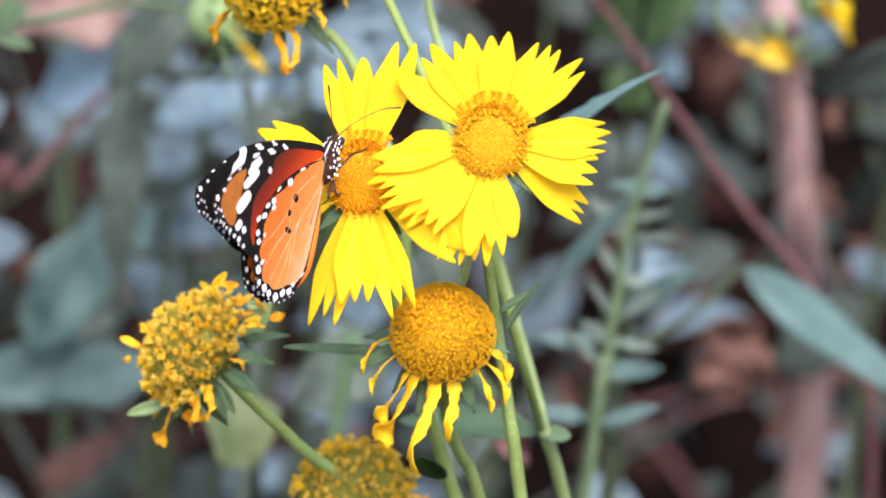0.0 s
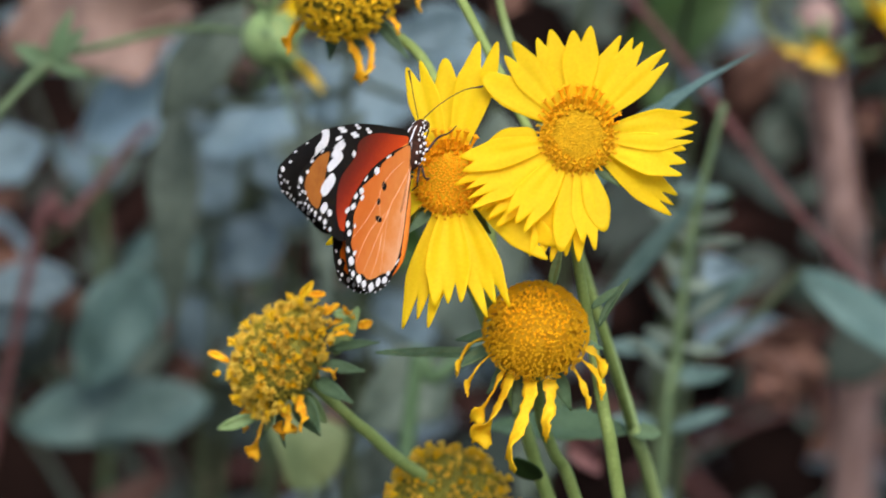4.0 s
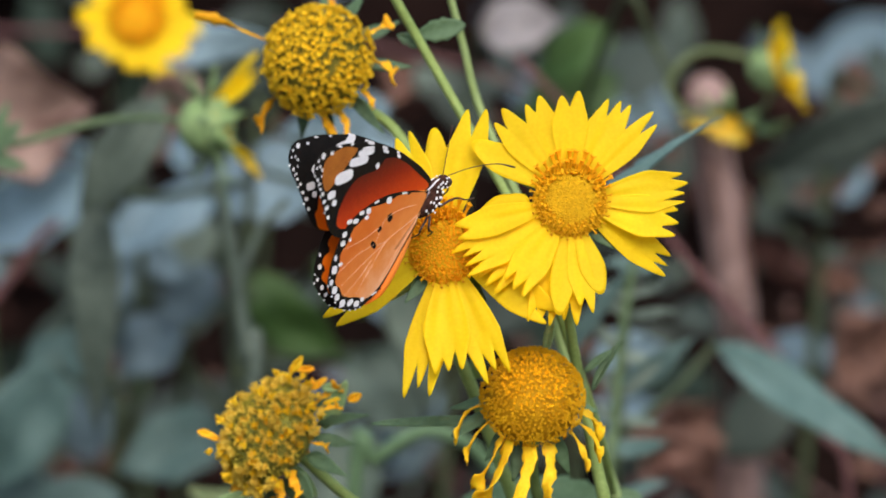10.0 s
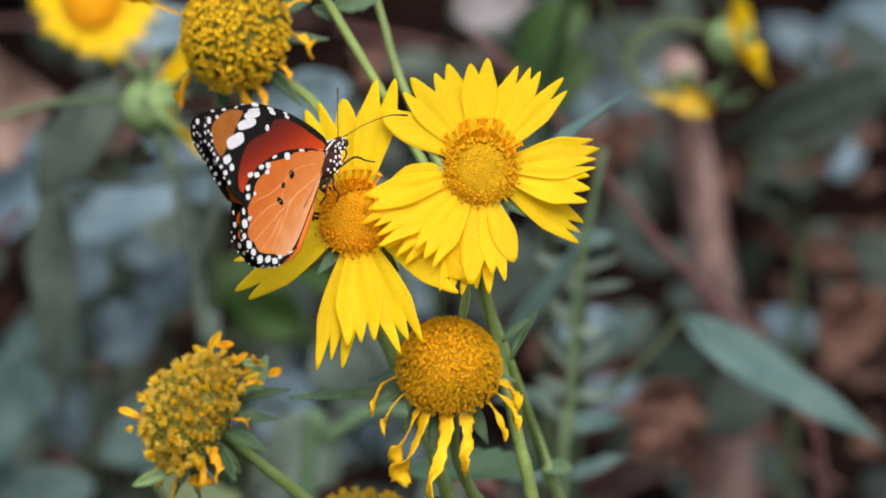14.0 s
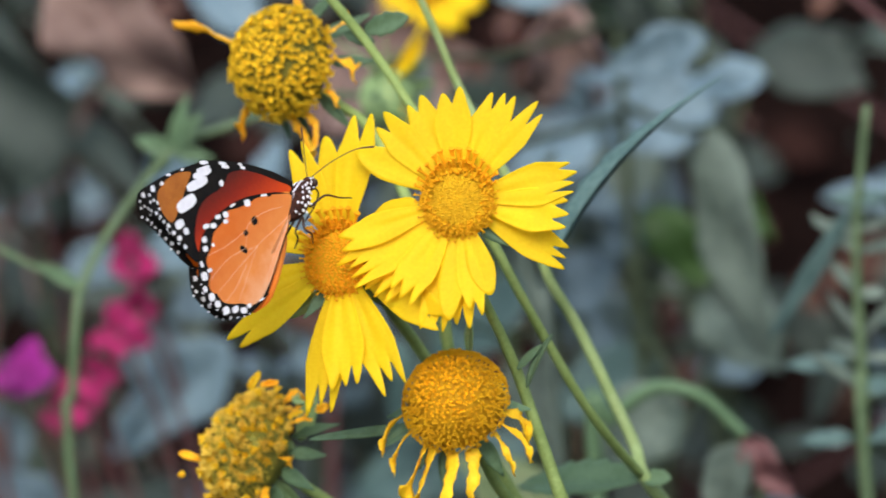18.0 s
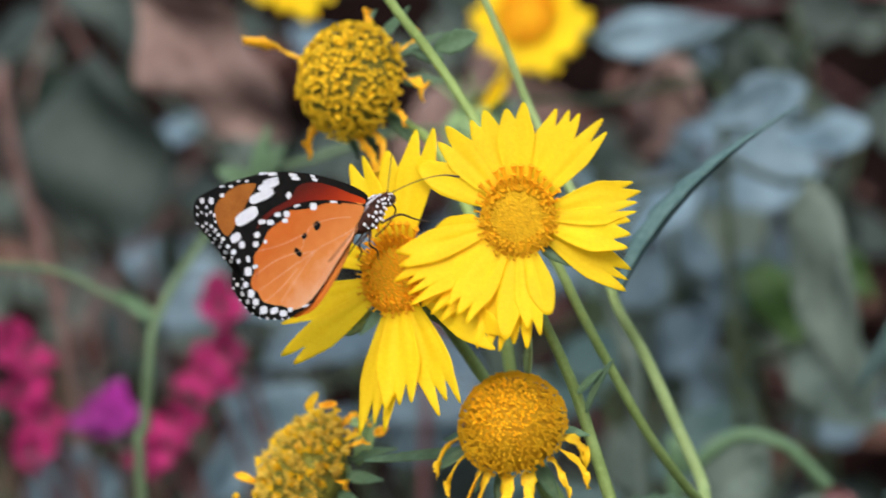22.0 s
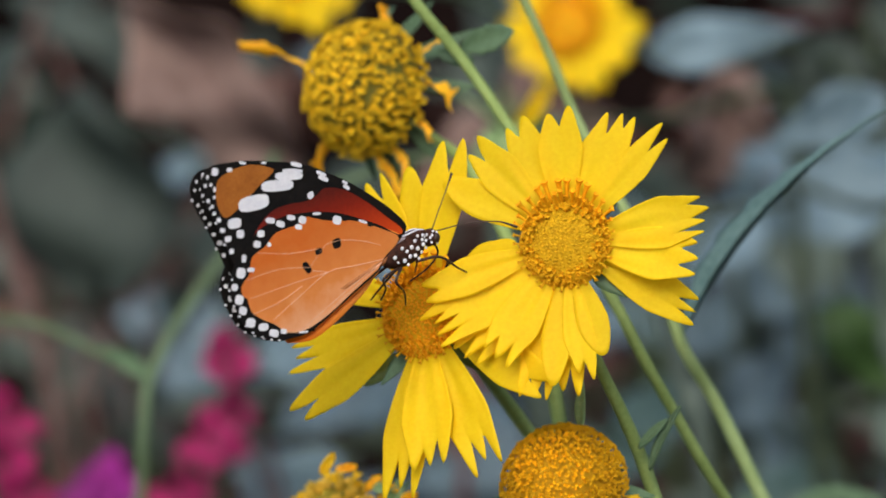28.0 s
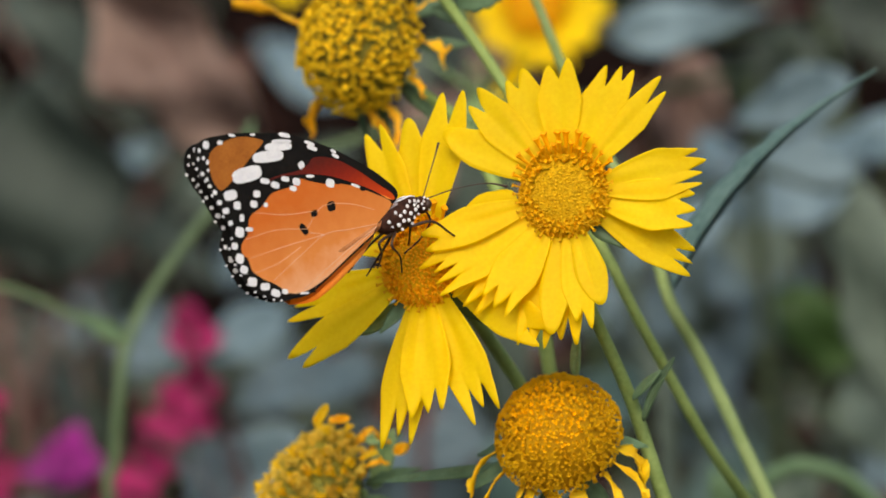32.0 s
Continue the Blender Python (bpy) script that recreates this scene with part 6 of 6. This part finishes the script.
# where the butterfly stands and how it turns: seconds, place, then yaw, pitch and roll in degrees
FLY = [
    (0, -0.0318, -0.0120, 0.4473, 59.4, -14.1, -20.2),
    (0.5, -0.0320, -0.0120, 0.4472, 59.9, -13.1, -20.2),
    (1, -0.0320, -0.0120, 0.4474, 60.1, -12.2, -19.8),
    (1.5, -0.0316, -0.0120, 0.4478, 57.5, -13.3, -20.4),
    (2, -0.0320, -0.0120, 0.4479, 57.2, -14.9, -21.1),
    (2.5, -0.0321, -0.0120, 0.4478, 57.2, -16.2, -22.0),
    (3, -0.0326, -0.0120, 0.4490, 58.3, -17.6, -23.0),
    (3.5, -0.0325, -0.0120, 0.4497, 58.0, -16.6, -24.0),
    (6, -0.0320, -0.0120, 0.4525, 50.6, -12.4, -18.2),
    (7, -0.0306, -0.0120, 0.4513, 53.2, 2.1, -19.2),
    (8.5, -0.0300, -0.0120, 0.4525, 49.3, 2.0, -14.3),
    (9, -0.0298, -0.0120, 0.4527, 48.4, 0.2, -9.3),
    (10, -0.0300, -0.0120, 0.4547, 52.0, 0.8, -6.8),
    (10.7, -0.0299, -0.0120, 0.4547, 49.0, -1.3, -6.2),
    (12, -0.0315, -0.0120, 0.4547, 51.3, -7.5, -8.8),
    (12.5, -0.0313, -0.0120, 0.4556, 53.8, -11.0, -7.5),
    (13, -0.0316, -0.0120, 0.4554, 54.8, -12.9, -7.4),
    (13.5, -0.0314, -0.0120, 0.4556, 54.7, -13.3, -6.6),
    (14, -0.0313, -0.0120, 0.4565, 54.9, -13.8, -3.5),
    (14.5, -0.0317, -0.0120, 0.4569, 54.9, -14.6, -2.8),
    (15.5, -0.0313, -0.0120, 0.4557, 59.2, -19.2, -3.3),
    (17.5, -0.0306, -0.0120, 0.4569, 63.5, -18.9, -4.1),
    (18, -0.0299, -0.0120, 0.4571, 63.1, -16.5, -1.9),
    (18.5, -0.0290, -0.0120, 0.4571, 61.2, -13.5, 1.0),
    (19, -0.0285, -0.0120, 0.4568, 61.1, -12.1, 1.2),
    (19.5, -0.0277, -0.0120, 0.4571, 59.8, -9.7, 2.8),
    (20, -0.0273, -0.0120, 0.4571, 58.9, -8.1, 4.2),
    (20.5, -0.0273, -0.0120, 0.4573, 58.0, -8.1, 3.2),
    (21, -0.0273, -0.0120, 0.4574, 57.4, -7.8, 3.0),
    (21.5, -0.0275, -0.0120, 0.4574, 56.9, -7.4, 4.2),
    (22, -0.0274, -0.0120, 0.4573, 57.0, -7.5, 3.0),
    (22.5, -0.0273, -0.0120, 0.4571, 56.5, -9.7, 4.3),
    (23, -0.0272, -0.0120, 0.4569, 55.7, -11.3, 5.2),
    (23.5, -0.0271, -0.0120, 0.4567, 55.2, -13.3, 4.7),
    (24, -0.0271, -0.0120, 0.4569, 54.5, -14.2, 6.0),
    (24.5, -0.0276, -0.0120, 0.4566, 53.8, -13.6, 5.6),
    (25, -0.0277, -0.0120, 0.4564, 51.6, -12.4, 8.8),
    (25.5, -0.0272, -0.0120, 0.4562, 50.5, -9.2, 12.5),
    (27.5, -0.0258, -0.0120, 0.4566, 51.2, -6.4, 14.5),
    (28, -0.0255, -0.0120, 0.4566, 51.5, -3.5, 15.1),
    (28.5, -0.0256, -0.0120, 0.4565, 52.1, -5.3, 14.1),
    (29, -0.0255, -0.0120, 0.4561, 52.2, -6.7, 15.2),
    (29.5, -0.0267, -0.0120, 0.4556, 53.9, -9.0, 12.8),
    (30, -0.0265, -0.0120, 0.4548, 52.3, -10.6, 14.8),
    (30.5, -0.0264, -0.0120, 0.4551, 52.6, -10.7, 16.9),
    (31, -0.0278, -0.0120, 0.4545, 55.0, -11.8, 13.3),
    (31.5, -0.0275, -0.0120, 0.4547, 54.3, -11.1, 15.1),
    (32, -0.0269, -0.0120, 0.4539, 53.1, -11.1, 16.0),
]
# half the opening of the wings, in degrees
FLAP = [(0, -1.1), (3.5, -1.1), (4.5, -1.1), (4.6, -1.1), (4.75, 48), (4.95, 81), (5.2, 84), (5.4, 67), (5.5, 51), (5.6, 16), (5.7, 6), (5.8, -1.1), (6.0, -1.1), (6.1, 37), (6.2, 67), (6.3, 78), (6.4, 78), (6.5, 76), (6.6, 59), (6.7, 18), (6.8, 6), (6.9, -1.1), (7.35, -1.1), (7.4, 5), (7.5, 42), (7.6, 76), (7.7, 90), (7.8, 86), (7.9, 62), (8.0, 18), (8.1, 6), (8.2, -1.1), (9.0, -1.1),
        (9.15, -1.1), (9.2, 2), (9.3, 39), (9.4, 72), (9.5, 86), (9.6, 86), (9.7, 78), (9.8, 49), (9.9, 14), (10.0, -1.1), (10.8, -1.1), (10.9, 50), (11.0, 80), (11.1, 88), (11.2, 90), (11.3, 84), (11.4, 73), (11.5, 51), (11.6, 14), (11.7, -1.1), (14.7, -1.1), (14.8, 18), (14.9, 40), (15.0, 50), (15.1, 40), (15.2, 14), (15.3, 3), (15.4, -1.1), (32, -1.1)]
# how far the forewings are raised in their own plane: seconds, then degrees for the nearer and the farther one
RAISE = [(0, 5.2), (1, 4.7), (3, 6.3), (6, 12.9), (7, 12.1), (9, 8.4), (10, 13.1), (12, 8.6), (13, 7.9), (14, 8.8), (15.5, 6), (18, 5.5), (20, 5), (22, -1.5), (24, 0.3), (28, 0.2), (30, -1.9), (32, -3)]
RAISE_FAR = [(0, 7.8), (1, 8.9), (3, 10.4), (6, 15.2), (7, 12.4), (9, 10.5), (10, 14.6), (12, 11.7), (13, 12.2), (14, 8.8), (15.5, 5), (18, 4.5), (20, 4), (22, -1.5), (24, -0.5), (28, -1), (30, -3), (32, -4)]
# half the opening of the closed wings: the nearer one stays put, the farther one leans away a little
AJAR = [(0, 2), (3, 1), (6, 3), (7, 5.7), (9, 4.4), (10, 6.2), (12, 1.1), (14, 0), (32, 0)]


def between(rows, t):
    for (a, x), (b, y) in zip(rows, rows[1:]):
        if a <= t <= b:
            return x + (y - x) * (t - a) / (b - a)
    return rows[-1][1]


# when the wings spread: start, widest, end, then the body's x, z, yaw, roll, pitch, the opening of the farther and the
# nearer wings, and how far the fore and hind wings are raised
SPREADS = [
    (4.5, 84, 5.8, (-0.0322, 0.4515, 60.0, -9.0, -12.0, 38.0, 62.0, 19.0, 4.5)),
    (6.0, 78, 6.9, (-0.0322, 0.4523, 60.1, -9.2, -9.0, 34.1, 61.9, 19.0, 4.5)),
    (7.35, 90, 8.2, (-0.0278, 0.4512, 63.5, 12.6, -15.5, 41.1, 62.8, 25.3, 7.9)),
    (9.15, 86, 10.0, (-0.0297, 0.4558, 42.8, 5.7, -18.3, 102.0, 84.1, 34.5, 12.5)),
    (10.8, 90, 11.7, (-0.0325, 0.4560, 44.0, 0.6, -20.2, 107.0, 82.6, 36.0, 12.5)),
    (14.7, 50, 15.4, (-0.0315, 0.4537, 69.2, -12.4, -9.5, 41.2, 44.1, 24.7, 14.6)),
]


def spread(t):
    """How far the wings are spread at a time, and the pose of that spread."""
    for start, widest, end, open_pose in SPREADS:
        if start < t < end:
            return max(0.0, min(1.0, between(FLAP, t) / widest)), open_pose
    return 0.0, SPREADS[0][3]


def motions():
    """The body's way and the wings' beat."""
    times = sorted({t for rows in (FLAP, FLY, RAISE, RAISE_FAR, AJAR) for t in [r[0] for r in rows]})
    rows = []
    for t in times:
        x, y, z, a, b, c = [between([(r[0], r[k]) for r in FLY], t) for k in range(1, 7)]
        f, (ox, oz, oa, ob, oc, *_) = spread(t)
        x, z, a, b, c = (u + (v - u) * f for u, v in ((x, ox), (z, oz), (a, oa), (b, ob), (c, oc)))
        rows.append((t, Matrix.Translation((x, y, z)) @ Matrix.Rotation(radians(a), 4, "Z") @ Matrix.Rotation(radians(b), 4, "X") @ Matrix.Rotation(radians(c), 4, "Y")))
    walk(FLY_OB, rows)
    hinge = Vector((math.cos(TILT), 0, math.sin(TILT)))
    for wing_ob, side, fore in WINGS:
        rows = []
        for t in times:
            f, open_pose = spread(t)
            far, near, fore_up, hind_up = open_pose[5:]
            shut = 2.0 if side < 0 else between(AJAR, t)
            open_by = shut + ((near if side < 0 else far) - shut) * f
            low = between(RAISE if side < 0 else RAISE_FAR, t) if fore else 0.0
            raised = low + ((fore_up if fore else hind_up) - low) * f
            rows.append((t, Matrix.Translation(V((BASE[0], 0, BASE[1]))) @ Matrix.Rotation(radians(-side * open_by), 4, hinge) @ Matrix.Rotation(radians(raised), 4, "Y")))
        walk(wing_ob, rows)


cam.data.dof.use_dof = True
cam.data.dof.focus_object = FLY_OB
cam.data.dof.aperture_fstop = 20.0
motions()
